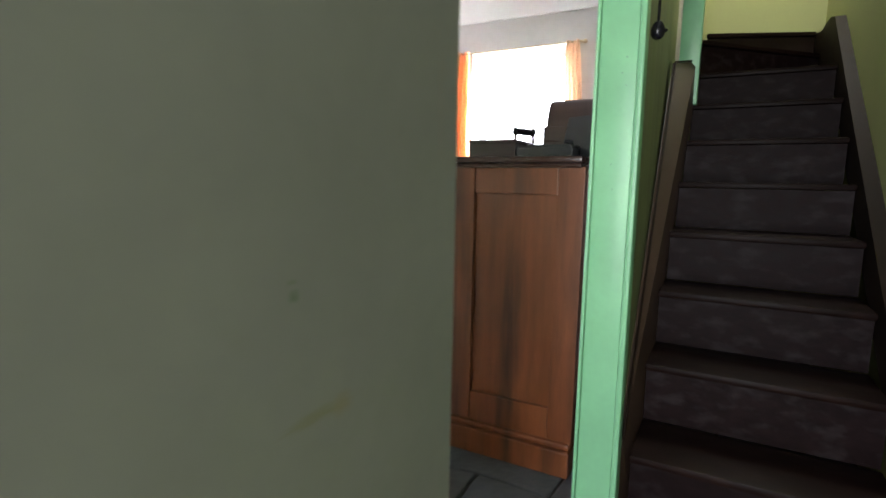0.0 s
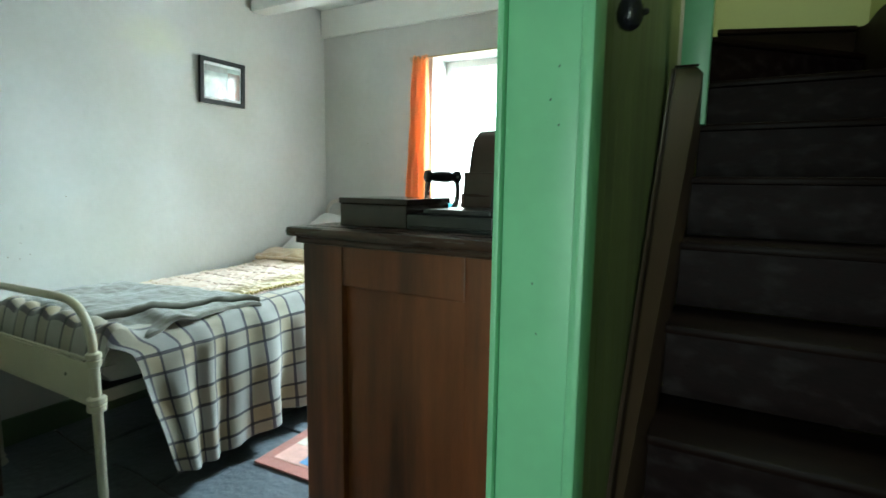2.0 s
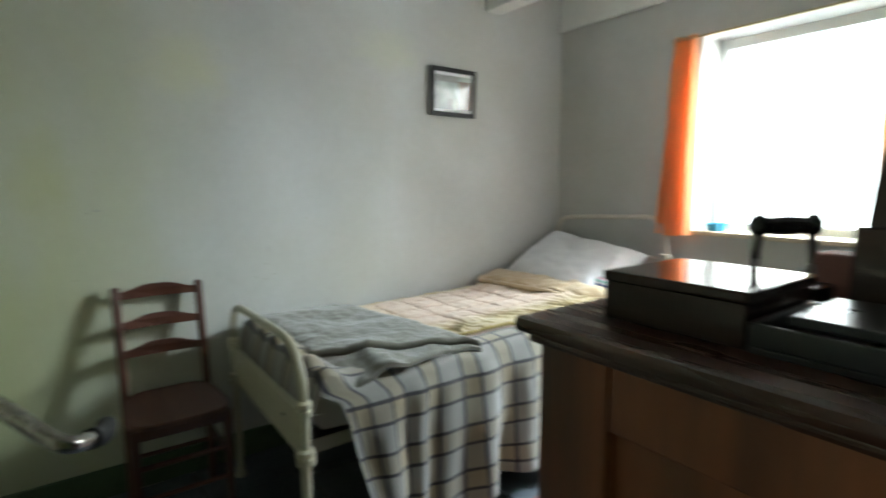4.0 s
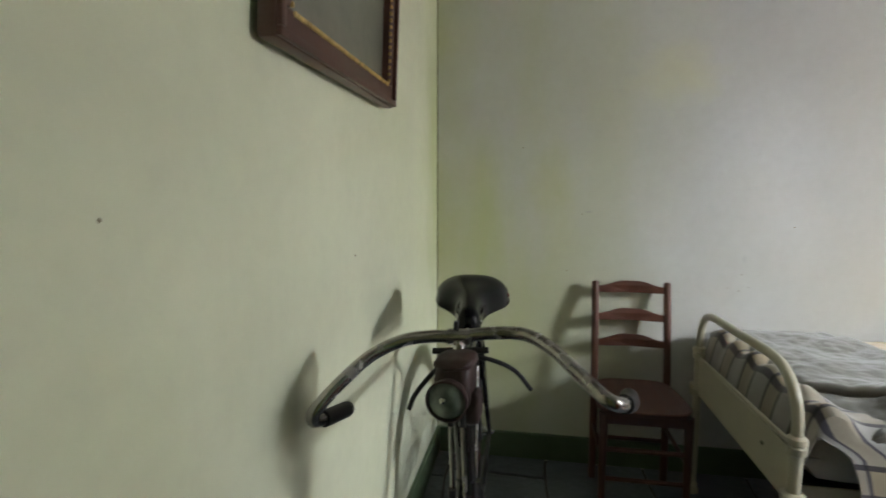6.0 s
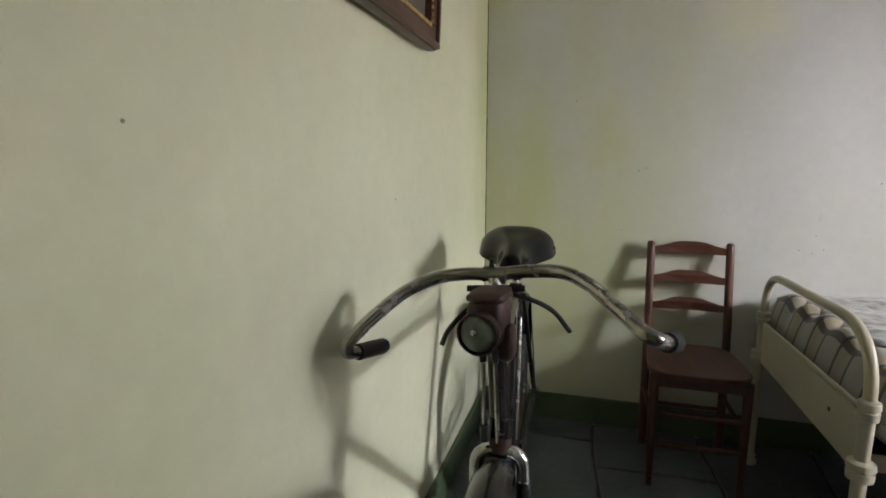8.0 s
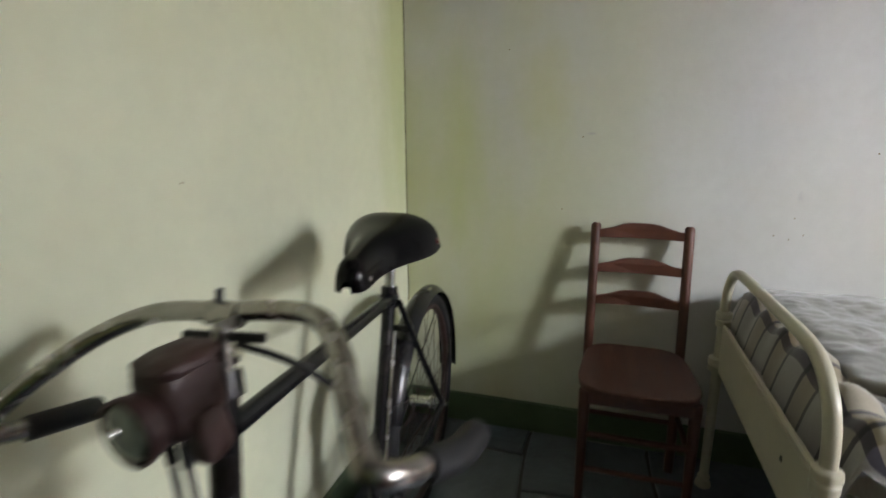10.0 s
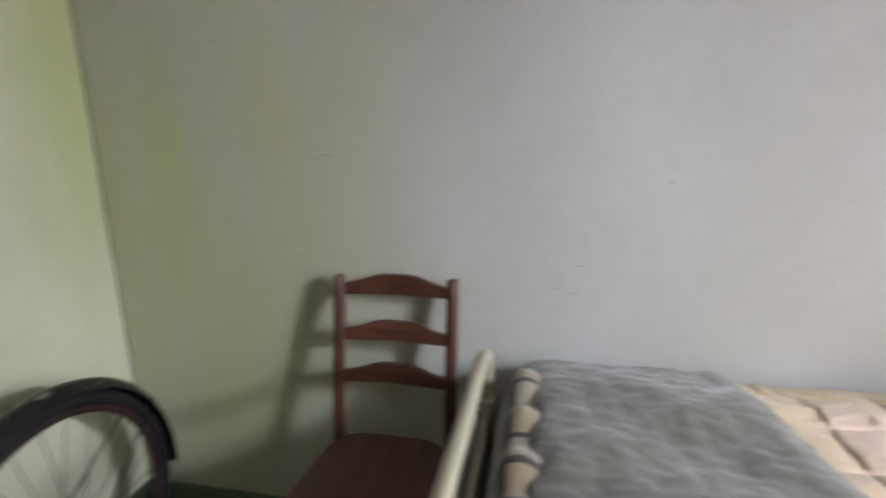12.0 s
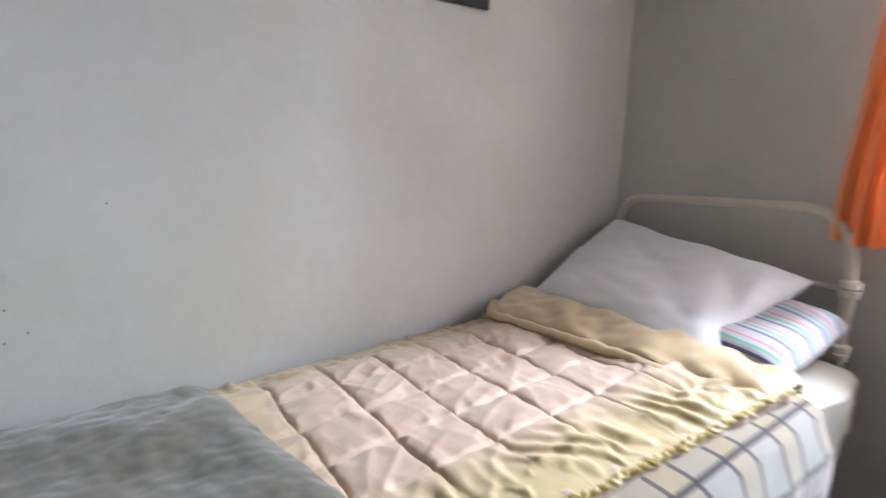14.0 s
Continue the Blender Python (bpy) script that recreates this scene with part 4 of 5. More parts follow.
for x in (BX0, BX1):
    part("leg", tube(bmesh.new(), [(x, YF, F + 0.045), (x, YF, 0.38), (x, YF, 0.60)], [0.0145, 0.0165, 0.0165], 12), M["cream"], bed, smooth=True)
    collar(x, YF, 0.585, bed, M["cream"])
    collar(x, YF, 0.43, bed, M["cream"], 1.25)
    part("caster", lathe(bmesh.new(), [(0.019, 0.0), (0.026, 0.006), (0.024, 0.02), (0.015, 0.028), (0.021, 0.04), (0.013, 0.05)], pose(x, YF, F), 16), M["cream"], bed, smooth=True)
HX0, HX1 = 0.075, 0.874
hoop = [(HX0, YH, 0.85), (HX0 + 0.004, YH, 0.95), (HX0 + 0.035, YH, 1.015), (HX0 + 0.095, YH, 1.043), (0.35, YH, 1.056), (0.60, YH, 1.068), (0.745, YH, 1.074), (0.812, YH, 1.045), (0.857, YH, 0.98), (HX1, YH, 0.86)]
part("head_hoop", tube(bmesh.new(), smooth_line(hoop, 6), 0.0145, 12), M["head_white"], bed, "pinkish white tube bent over the head end", smooth=True)
part("head_rod", bar((HX0, YH, 0.840), (HX1, YH, 0.848), 0.0085, 8), M["head_white"], bed, smooth=True)
for x in (HX0, HX1):
    part("leg", tube(bmesh.new(), [(x, YH, F + 0.045), (x, YH, 0.40), (x, YH, 0.86)], [0.0145, 0.0165, 0.0165], 12), M["head_white"], bed, smooth=True)
    collar(x, YH, 0.85, bed, M["head_white"], 1.1)
    collar(x, YH, 0.655, bed, M["head_white"], 1.15)
    part("caster", lathe(bmesh.new(), [(0.019, 0.0), (0.026, 0.006), (0.024, 0.02), (0.015, 0.028), (0.021, 0.04), (0.013, 0.05)], pose(x, YH, F), 16), M["head_white"], bed, smooth=True)
part("side_rail", boxes(((0.925, YF + 0.02, 0.40), (0.931, YH - 0.02, 0.445)), ((0.89, YF + 0.02, 0.40), (0.9249, YH - 0.02, 0.406))), M["cream"], bed)
part("side_rail", boxes(((0.10, YF + 0.02, 0.40), (0.106, YH - 0.02, 0.445))), M["cream"], bed)
part("mesh_base", boxes(((0.107, YF + 0.04, 0.435), (0.92, YH - 0.03, 0.448))), M["iron_dark"], bed)


def cushion(cx, cy, cz, hx, hy, hz, power=0.30, n=40, wob=0.0, seed=0.0, uv=1.0):
    """A stuffed block: a rounded, slightly lumpy box."""
    def half(sign):
        def place(u, v):
            a, b = 2 * u - 1, 2 * v - 1
            e = max(0.0, (1 - abs(a) ** 6)) ** power * max(0.0, (1 - abs(b) ** 6)) ** power
            return (cx + hx * a, cy + hy * b, cz + sign * hz * e + (wob * fuzz(a * 2.2 + seed, b * 2.2, seed) * e))
        return place
    bm = sheet(n, n, half(1), 0, lambda u, v: (u * hx * 2 * uv, v * hy * 2 * uv))
    low = sheet(n, n, half(-1), 0, lambda u, v: (u * hx * 2 * uv, v * hy * 2 * uv))
    me = bpy.data.meshes.new("tmp")
    low.to_mesh(me)
    low.free()
    bm.from_mesh(me)
    bpy.data.meshes.remove(me)
    bmesh.ops.remove_doubles(bm, verts=bm.verts, dist=0.0005)
    return bm


single("mattress", cushion(0.545, 2.215, 0.535, 0.405, 1.045, 0.088, 0.12, 36), M["sheet"], "mattress covered with a cream cotton sheet", "mattress", at=(0.545, 2.215, 0.448), smooth=True)


def top_z(x, y):
    """The height of the made-up bed under the covers."""
    s = min(1.0, max(0.0, (y - 1.6) / 1.3))
    return 0.626 + 0.02 * s + 0.006 * fuzz(x * 5, y * 5, 2.0) - 0.020 * max(0.0, 1 - (x - 0.04) / 0.16)


# sheet hanging at the head end
def head_sheet(u, v):
    y = 2.72 + 0.53 * u
    d = v * 0.49
    if d < 0.32:
        return (0.62 + d, y, 0.632 - 0.01 * (d / 0.32) ** 4)
    k = d - 0.32
    return (0.955 + 0.012 * math.sin(u * 11 + k * 5) + 0.02 * k, y + 0.02 * k, 0.612 - k)


single("bed_sheet", sheet(30, 24, head_sheet, 0.002, lambda u, v: (u * 0.53, v * 0.62)), M["sheet"], "rumpled cream cotton sheet hanging below the covers", "sheet", at=(0.8, 3.0, 0.63), smooth=True)


# plaid blanket: lies over the mattress and hangs in folds to near the floor
def plaid_place(u, v):
    d = v * 1.42
    edge = 0.86
    y = 1.175 + 1.70 * u
    if d < edge:
        x = 0.115 + d
        z = top_z(x, y) + 0.012 + 0.050 * math.exp(-((y - 1.235) / 0.05) ** 2) * (0.72 + 0.28 * math.sin(x * 41 + 2 * fuzz(x * 6, 0))) - 0.10 * max(0.0, (1.215 - y) / 0.04) ** 2
        r = max(0.0, (d - (edge - 0.06)) / 0.06)
        return (x, y, z - 0.022 * r * r)
    k = d - edge
    f = k / 0.56
    fold = math.sin(y * 34 + 2.6 * fuzz(y * 3.1, 0.0) + 0.8 * f) * (0.6 + 0.5 * fuzz(y * 1.7, 4.0))
    fold = 0.42 * fold - 1.5 * math.exp(-((y - 1.93) / 0.05) ** 2) * f + 0.9 * math.exp(-((y - 1.83) / 0.09) ** 2)
    x = 0.978 + 0.030 * min(1.0, k / 0.08) + (0.012 + 0.040 * f) * fold * min(1.0, k / 0.06) + 0.020 * f + 0.008 * fuzz(y * 9, k * 6)
    # the foot corner slants away from the bed end
    slant = max(0.0, 1 - u / 0.28)
    y2 = y + (0.075 * min(1.0, k / 0.05) + f * 0.10) * slant + 0.03 * f * math.sin(y * 7)
    reach = 0.56 + 0.02 * math.sin(y * 5 + 1) - 0.03 * slant
    return (x + 0.03 * slant * f, y2, 0.622 - reach * f)


single("plaid_blanket", sheet(150, 96, plaid_place, 0.004, lambda u, v: (u * 1.70, v * 1.42)), M["plaid"], "beige plaid wool blanket with dark stripes hanging over the bed's side", "blanket", at=(0.7, 2.0, 0.64), smooth=True)


# grey-olive blanket folded across the foot of the bed
def grey_place(base, reach0, r, seed, skew=0.0):
    """One folded layer: out across the bed, round its rolled edge and a little way back underneath."""
    def place(u, v):
        reach = reach0 - skew * (1 - u) ** 1.3
        length = reach + math.pi * r + 0.06
        s = v * length
        a = min(math.pi, max(0.0, (s - reach) / r))
        back = max(0.0, s - reach - math.pi * r)
        wob = 0.030 * math.sin(u * 5.2 + seed) * u + 0.012 * fuzz(u * 6, seed)
        x = 0.07 + min(s, reach) + r * math.sin(a) - back
        w = min(1.0, (x - 0.07) / 0.86)
        x += wob * w * w
        y0 = 1.218 + 0.07 * w + 0.012 * math.sin(w * 7)
        y1 = 1.705 + 0.155 * w ** 1.2
        y = y0 + (y1 - y0) * u
        z = top_z(x, y) + base + r + r * math.cos(a)
        z += 0.007 * fuzz(x * 9 + y * 5, y * 6, 1.0) + 0.007 * fuzz(x * 4, y * 4, seed) 
        z += (0.005 * fuzz(x * 17 + y * 9, y * 21, 4.0) + 0.0025 * fuzz(x * 45, y * 45, 6.0)) * max(0.0, math.cos(a))
        z += 0.030 * math.exp(-((y - 1.45) / 0.055) ** 2) * max(0.0, w - 0.72) * 3.5
        z -= 0.035 * max(0.0, w - 0.88) / 0.12 * max(0.0, 1 - u * 2.2)
        e = min(u, 1 - u) * 9
        z -= 0.016 * max(0.0, 1 - e) ** 2
        return (x, y, z)
    return place


gb = thing("grey_blanket", (0.5, 1.5, 0.66), "grey-olive wool blanket folded over the foot of the bed", "blanket")
part("lower_layer", sheet(70, 130, grey_place(0.012, 0.905, 0.007, 0.6), 0.005, lambda u, v: (u * 0.6, v * 0.9)), M["greyb"], gb, smooth=True)
part("upper_layer", sheet(70, 130, grey_place(0.026, 0.865, 0.012, 1.9, 0.20), 0.005, lambda u, v: (u * 0.6, v * 0.9)), M["greyb"], gb, smooth=True)

# quilted satin eiderdown
QY0, QY1, QX0, QX1 = 1.66, 2.80, 0.045, 0.905


def quilt_place(u, v):
    x = QX0 + (0.80 + 0.08 * u * u) * v
    y = QY0 + (QY1 - QY0) * u
    ws = 0.05 * fuzz(x * 4, y * 4, 6.0)
    a, b = (y - 1.82) / 0.155 + ws, (x - 0.25) / 0.135 - ws
    sa, sb = abs(math.sin(math.pi * a)), abs(math.sin(math.pi * b))
    puff = (1 - math.exp(-13 * sa)) * (1 - 0.9 * math.exp(-13 * sb)) * (0.74 + 0.26 * sa * sb)
    border = min(1.0, max(0.0, (v - 0.76) / 0.10))
    gather = math.sin((y - 0.6 * x) * 88 + 9 * fuzz(y * 6, x * 7)) * (0.5 + 0.6 * fuzz(y * 9, x * 5, 4.0)) + 0.6 * fuzz(y * 40, x * 8, 8.0)
    near = 1 - sa * sb
    wrinkle = 1 - abs(fuzz(x * 13 + y * 9, y * 5 - x * 3, 15.0)) * 3.2
    pucker = fuzz(x * 34, y * 11, 3.0) * (1 - sa) + fuzz(x * 11, y * 34, 7.0) * (1 - sb)
    crease = 1 - abs(fuzz(x * 7 + 1.5 * fuzz(x * 3, y * 3), y * 16, 11.0)) * 3
    z = top_z(x, y) + 0.012 + 0.018 * min(1.0, max(0.0, (v - 0.6) / 0.3)) + 0.017 * puff * (1 - 0.75 * border) + 0.006 * fuzz(x * 5, y * 5, 5.0) + 0.005 * pucker
    z += 0.0035 * max(0.0, crease) * (0.2 + near) + 0.0042 * max(0.0, wrinkle) + border * 0.009 * gather
    z += 0.030 * max(0.0, (y - 2.35) / 0.45) ** 1.2
    z += 0.009 * gather * max(0.0, 1 - v / 0.11)
    drop = max(0.0, (v - 0.92) / 0.08)
    z -= 0.010 * drop * drop + 0.012 * max(0.0, 1 - v / 0.08)
    z = max(z, top_z(x, y) + 0.019 + 0.016 * min(1.0, max(0.0, (v - 0.7) / 0.25)))
    return (x + 0.006 * border * gather, y + 0.006 * fuzz(x * 8, y * 8, 9.0), z)


quilt = thing("eiderdown", (0.5, 2.25, 0.66), "pink satin quilted eiderdown with a gathered gold border", "quilt")
part("panel", sheet(300, 240, quilt_place, 0, lambda u, v: (u, v * 0.9)), M["quilt"], quilt, smooth=True)


def fold_place(u, v):
    """The turned-back top edge: a soft, wide gold flap."""
    x = QX0 + (QX1 - QX0 + 0.015) * u
    a = (0.06 + 1.12 * v) * math.pi
    ry = 0.150 + 0.012 * fuzz(x * 5, 1.0, 1.0)
    rz = 0.043 + 0.010 * fuzz(x * 6, v * 2, 1.0)
    yc = 2.712 + 0.15 * u - 0.045 * max(0.0, (u - 0.72) / 0.28) ** 2 + 0.012 * fuzz(x * 3, 0, 2.0) + 0.07 * max(0.0, 1 - u / 0.12)
    end = max(0.0, (u - 0.80) / 0.20)
    zc = 0.690 - 0.022 * end ** 2
    rz *= 1 - 0.50 * end ** 2
    ry *= 1 - 0.35 * end ** 2 - 0.4 * max(0.0, 1 - u / 0.12) ** 2
    wr = 0.011 * fuzz(x * 10 + 4 * v, v * 3, 4.0) * (0.4 + u) + 0.003 * fuzz(x * 22, v * 9, 9.0)
    return (x, yc - ry * math.cos(a) + 0.006 * fuzz(x * 14, v * 4, 2.0), zc + (rz + wr) * math.sin(a) + wr)


part("turned_edge", sheet(130, 34, fold_place, 0.004, lambda u, v: (u * 0.9, v * 0.3)), M["satin"], quilt, "gold satin edge turned back below the pillow", smooth=True)
tuck = [(QX0 + 0.01 + 0.80 * k / 119, fold_place(0.01 + 0.93 * k / 119, 0.0)[1] - 0.016 - 0.006 * fuzz(k * 0.09, 2.0), 0.694 - 0.022 * max(0.0, k / 119 - 0.7) / 0.3 + 0.004 * fuzz(k * 0.2, 5.0)) for k in range(120)]
part("tuck", tube(bmesh.new(), tuck, [0.020 + 0.006 * fuzz(k * 0.13, 8.0) - 0.004 * (k % 24 == 0) for k in range(120)], 10, flat=0.75), M["satin"], quilt, "plump rolled tuck along the turned edge", smooth=True)
back = [Vector(fold_place(k / 159, 1.0)) + Vector((0, 0.004 + 0.003 * math.sin(k * 1.7), 0.003 * math.sin(k * 2.3))) for k in range(160)]
part("ruffle", tube(bmesh.new(), back, 0.0055, 6), M["ruffle"], quilt, "narrow yellow ruffled hem", smooth=True)
hem = []
for k in range(300):
    u = k / 299
    x, y, z = quilt_place(u, 1.0)
    hem.append((x + 0.004 + 0.004 * math.sin(u * 260), y, z - 0.003 + 0.003 * math.sin(u * 330)))
part("ruffle", tube(bmesh.new(), hem, 0.0065, 6), M["ruffle"], quilt, "narrow yellow ruffled hem", smooth=True)
pipe = [(quilt_place(k / 159, 1.0)[0] - 0.012, quilt_place(k / 159, 1.0)[1], quilt_place(k / 159, 1.0)[2] - 0.020 + 0.003 * math.sin(k * 1.1)) for k in range(160)]
part("under_edge", tube(bmesh.new(), pipe, [0.017 + 0.004 * abs(math.sin(k * 0.32)) for k in range(160)], 8), M["piping"], quilt, "plump pink satin underside edge", smooth=True)

# pillows
bm = cushion(0, 0, 0, 0.40, 0.21, 0.075, 0.42, 40, 0.012, 3.0)
bmesh.ops.transform(bm, matrix=pose(0.492, 3.090, 0.712, 9, 0, -3), verts=bm.verts)
single("striped_pillow", bm, M["ticking"], "striped cotton ticking pillow lying under the white one", "pillow", at=(0.50, 3.07, 0.65), smooth=True)


def pillow_mesh():
    bm = cushion(0, 0, 0, 0.350, 0.262, 0.072, 0.46, 54, 0.014, 7.0)
    for v in bm.verts:
        a, b = v.co.x / 0.350, v.co.y / 0.262
        pull = (abs(a) * abs(b)) ** 3
        v.co.x *= 1 + 0.07 * pull - 0.04 * (1 - b * b) * abs(a) ** 4
        v.co.y *= 1 + 0.07 * pull - 0.06 * (1 - a * a) * abs(b) ** 4
        v.co.x += 0.075 * max(0.0, -b) * max(0.0, -a) + 0.06 * max(0.0, -b) * max(0.0, a)
        v.co.z += 0.006 * math.sin(a * 14 + b * 5) * max(0.0, a) ** 2 + 0.005 * fuzz(a * 5, b * 5, 3.0)
    return bm


bm = pillow_mesh()
bmesh.ops.transform(bm, matrix=pose(0.395, 3.04, 0.780, 25, 6, -4), verts=bm.verts)
single("white_pillow", bm, M["pillow"], "plump white cotton pillow propped at the bed's head", "pillow", at=(0.36, 3.09, 0.79), smooth=True)

# ---- rug beside the bed ----
rug = thing("rug", (1.3, 2.2, F), "small faded red rug with cream, gold and blue blocks", "rug")
RA = pose(1.085, 1.70, F, 0, 0, 2)
def rug_box(lo, hi):
    bm = box(bmesh.new(), lo, hi, 0.003)
    bmesh.ops.transform(bm, matrix=RA, verts=bm.verts)
    return bm
part("border", rug_box((0, 0, 0.002), (0.50, 0.95, 0.012)), M["rug_red"], rug, "faded red wool border")
part("field", rug_box((0.055, 0.06, 0.0122), (0.445, 0.89, 0.0145)), M["rug_pink"], rug, "faded pink wool field")
rnd = random.Random(3)
for i in range(6):
    for j in range(13):
        c = ("rug_cream", "rug_pink", "rug_gold", "rug_cream", "rug_blue", "rug_red")[rnd.choice((0, 0, 0, 1, 2, 3, 4, 5))if (i + j) % 2 == 0 else rnd.choice((0, 1, 3, 2))]
        if c == "rug_pink":
            continue
        part("block", rug_box((0.062 + i * 0.0625, 0.075 + j * 0.0615, 0.0146), (0.121 + i * 0.0625, 0.133 + j * 0.0615, 0.0165)), M[c], rug)

# ---- pictures ----
sp = thing("framed_picture", (0.02, 2.447, 1.78), "small picture in a narrow black frame with white mount", "picture")
PM = Matrix.Translation((0.006, 2.447, 1.65)) @ Matrix.Rotation(radians(3), 4, "Y")
py0, py1, pz1 = -0.160, 0.160, 0.268
def pic_box(lo, hi, bevel=0.0):
    bm = box(bmesh.new(), lo, hi, bevel)
    bmesh.ops.transform(bm, matrix=PM, verts=bm.verts)
    return bm
FB = 0.025
for lo, hi in (((0, py0, 0), (0.018, py1, FB)), ((0, py0, pz1 - FB), (0.018, py1, pz1)), ((0, py0, FB + 0.0001), (0.018, py0 + FB, pz1 - FB - 0.0001)), ((0, py1 - FB, FB + 0.0001), (0.018, py1, pz1 - FB - 0.0001))):
    part("frame_bar", pic_box(lo, hi, 0.002), M["frame_black"], sp)
part("mount", pic_box((0.002, py0 + 0.0155, 0.0155), (0.008, py1 - 0.0155, pz1 - 0.0155)), M["mount"], sp, "white card mount")
pr = part("print", pic_box((0.0081, py0 + 0.034, 0.040), (0.0092, py1 - 0.034, pz1 - 0.042)), M["print_pale"], sp, "pale print with brown and grey reflections painted on")
# Brown and grey patches paint the glass's reflections onto the print.
part("patch", pic_box((0.0093, 0.035, 0.041), (0.0098, py1 - 0.035, 0.20)), M["reflection_brown"], pr)
part("patch", pic_box((0.0093, py0 + 0.035, 0.19), (0.0097, 0.034, pz1 - 0.043)), M["reflection_grey"], pr)
part("patch", pic_box((0.0093, -0.03, 0.041), (0.0097, 0.0, 0.10)), M["reflection_grey"], pr)

bp = thing("large_picture", (1.27, 0.03, 1.49), "large dim print in a red-brown moulded frame with gilt beading", "picture")
BM_ = Matrix.Translation((0, 0.010, 1.487)) @ Matrix.Rotation(radians(-2.5), 4, "X")
X0, X1, H = 0.925, 1.625, 0.86
def big_box(lo, hi, bevel=0.0):
    bm = box(bmesh.new(), lo, hi, bevel)
    bmesh.ops.transform(bm, matrix=BM_, verts=bm.verts)
    return bm
W = 0.062
for lo, hi in (((X0, 0, 0), (X1, 0.034, W)), ((X0, 0, H - W), (X1, 0.034, H)), ((X0, 0, W + 0.0001), (X0 + W, 0.034, H - W - 0.0001)), ((X1 - W, 0, W + 0.0001), (X1, 0.034, H - W - 0.0001))):
    part("frame_bar", big_box(lo, hi, 0.008), M["frame_brown"], bp, smooth=True)
for lo, hi in (((X0 + 0.004, 0.033, 0.004), (X1 - 0.004, 0.044, 0.020)), ((X0 + 0.004, 0.033, 0.0205), (X0 + 0.020, 0.044, H - 0.004)), ((X1 - 0.020, 0.033, 0.0205), (X1 - 0.004, 0.044, H - 0.004))):
    part("outer_moulding", big_box(lo, hi, 0.004), M["frame_brown"], bp, smooth=True)
part("print", big_box((X0 + W - 0.005, 0.006, W - 0.005), (X1 - W + 0.005, 0.014, H - W + 0.005)), M["print_dark"], bp, "dim grey-brown print under glass")
for k in range(46):
    x = X0 + W + 0.006 + (X1 - X0 - 2 * W - 0.012) * k / 45
    part("gilt_bead", big_box((x - 0.0045, 0.030, W - 0.011), (x + 0.0045, 0.0375, W - 0.0015), 0.002), M["gold"], bp)
for k in range(40):
    for x in (X0 + W - 0.006, X1 - W + 0.006):
        z = W + 0.006 + 0.018 * k
        part("gilt_bead", big_box((x - 0.0035, 0.030, z - 0.0045), (x + 0.0035, 0.0375, z + 0.0045), 0.002), M["gold"], bp)

# specks and nail marks on the walls
for nm, x, yy, z, ax in (("nail", 0, 1.353, 0.89, "x"), ("nail", 0, 1.345, 0.819, "x"), ("nail", 0, 0.67, 1.149, "x"), ("nail", 0, 0.61, 0.89, "x"), ("nail", 0, 1.30, 0.83, "x"), ("nail", 0, 1.385, 0.835, "x"), ("nail", 0, 1.55, 1.1, "x"), ("nail", 0, 0.4, 1.45, "x"),
                         ("nail", 1.939, 0, 1.209, "y"), ("nail", 1.15, 0, 1.08, "y"), ("nail", 0.415, 3.385, 1.476, "n")):
    m = {"x": pose(0, yy, z, 0, 90), "y": pose(x, 0, z, -90), "n": pose(x, 3.385, z, 90)}[ax]
    single("wall_nail", lathe(bmesh.new(), [(0.0028, 0), (0.0024, 0.0012), (0.001, 0.0016)], m, 8), M["speck"], "small rusty nail head in the plaster", "nail", at=m.translation, group="nails in the walls")

# ---- bicycle leaning beside the wall ----
bike = thing("bicycle", (1.05, 0.28, F), "old black roadster bicycle with rusty nickel handlebars", "bicycle")
SL = 0.0746
def bk(x, z, off=0.0):
    """A place in the bicycle's plane, off metres to the room's side."""
    turn = 0.024 * min(1.0, max(0.0, (x - 1.40) / 0.06)) * min(1.0, max(0.0, (0.90 - z) / 0.10))  # the fork stands a little out of the frame's plane
    return Vector((x - off * SL, 0.265 + SL * (x - 0.8) + off + turn, z))


AZ = F + 0.352
RA_, FA_ = 0.502, 1.735
fwd = Vector((1, SL, 0)).normalized()


def wheel_ring(cx, r, n=48, a0=0.0, a1=360.0, off=0.0):
    out = []
    for k in range(n + 1):
        a = radians(a0 + (a1 - a0) * k / n)
        out.append(bk(cx, AZ, off) + fwd * (r * math.cos(a)) + Vector((0, 0, r * math.sin(a))))
    return out


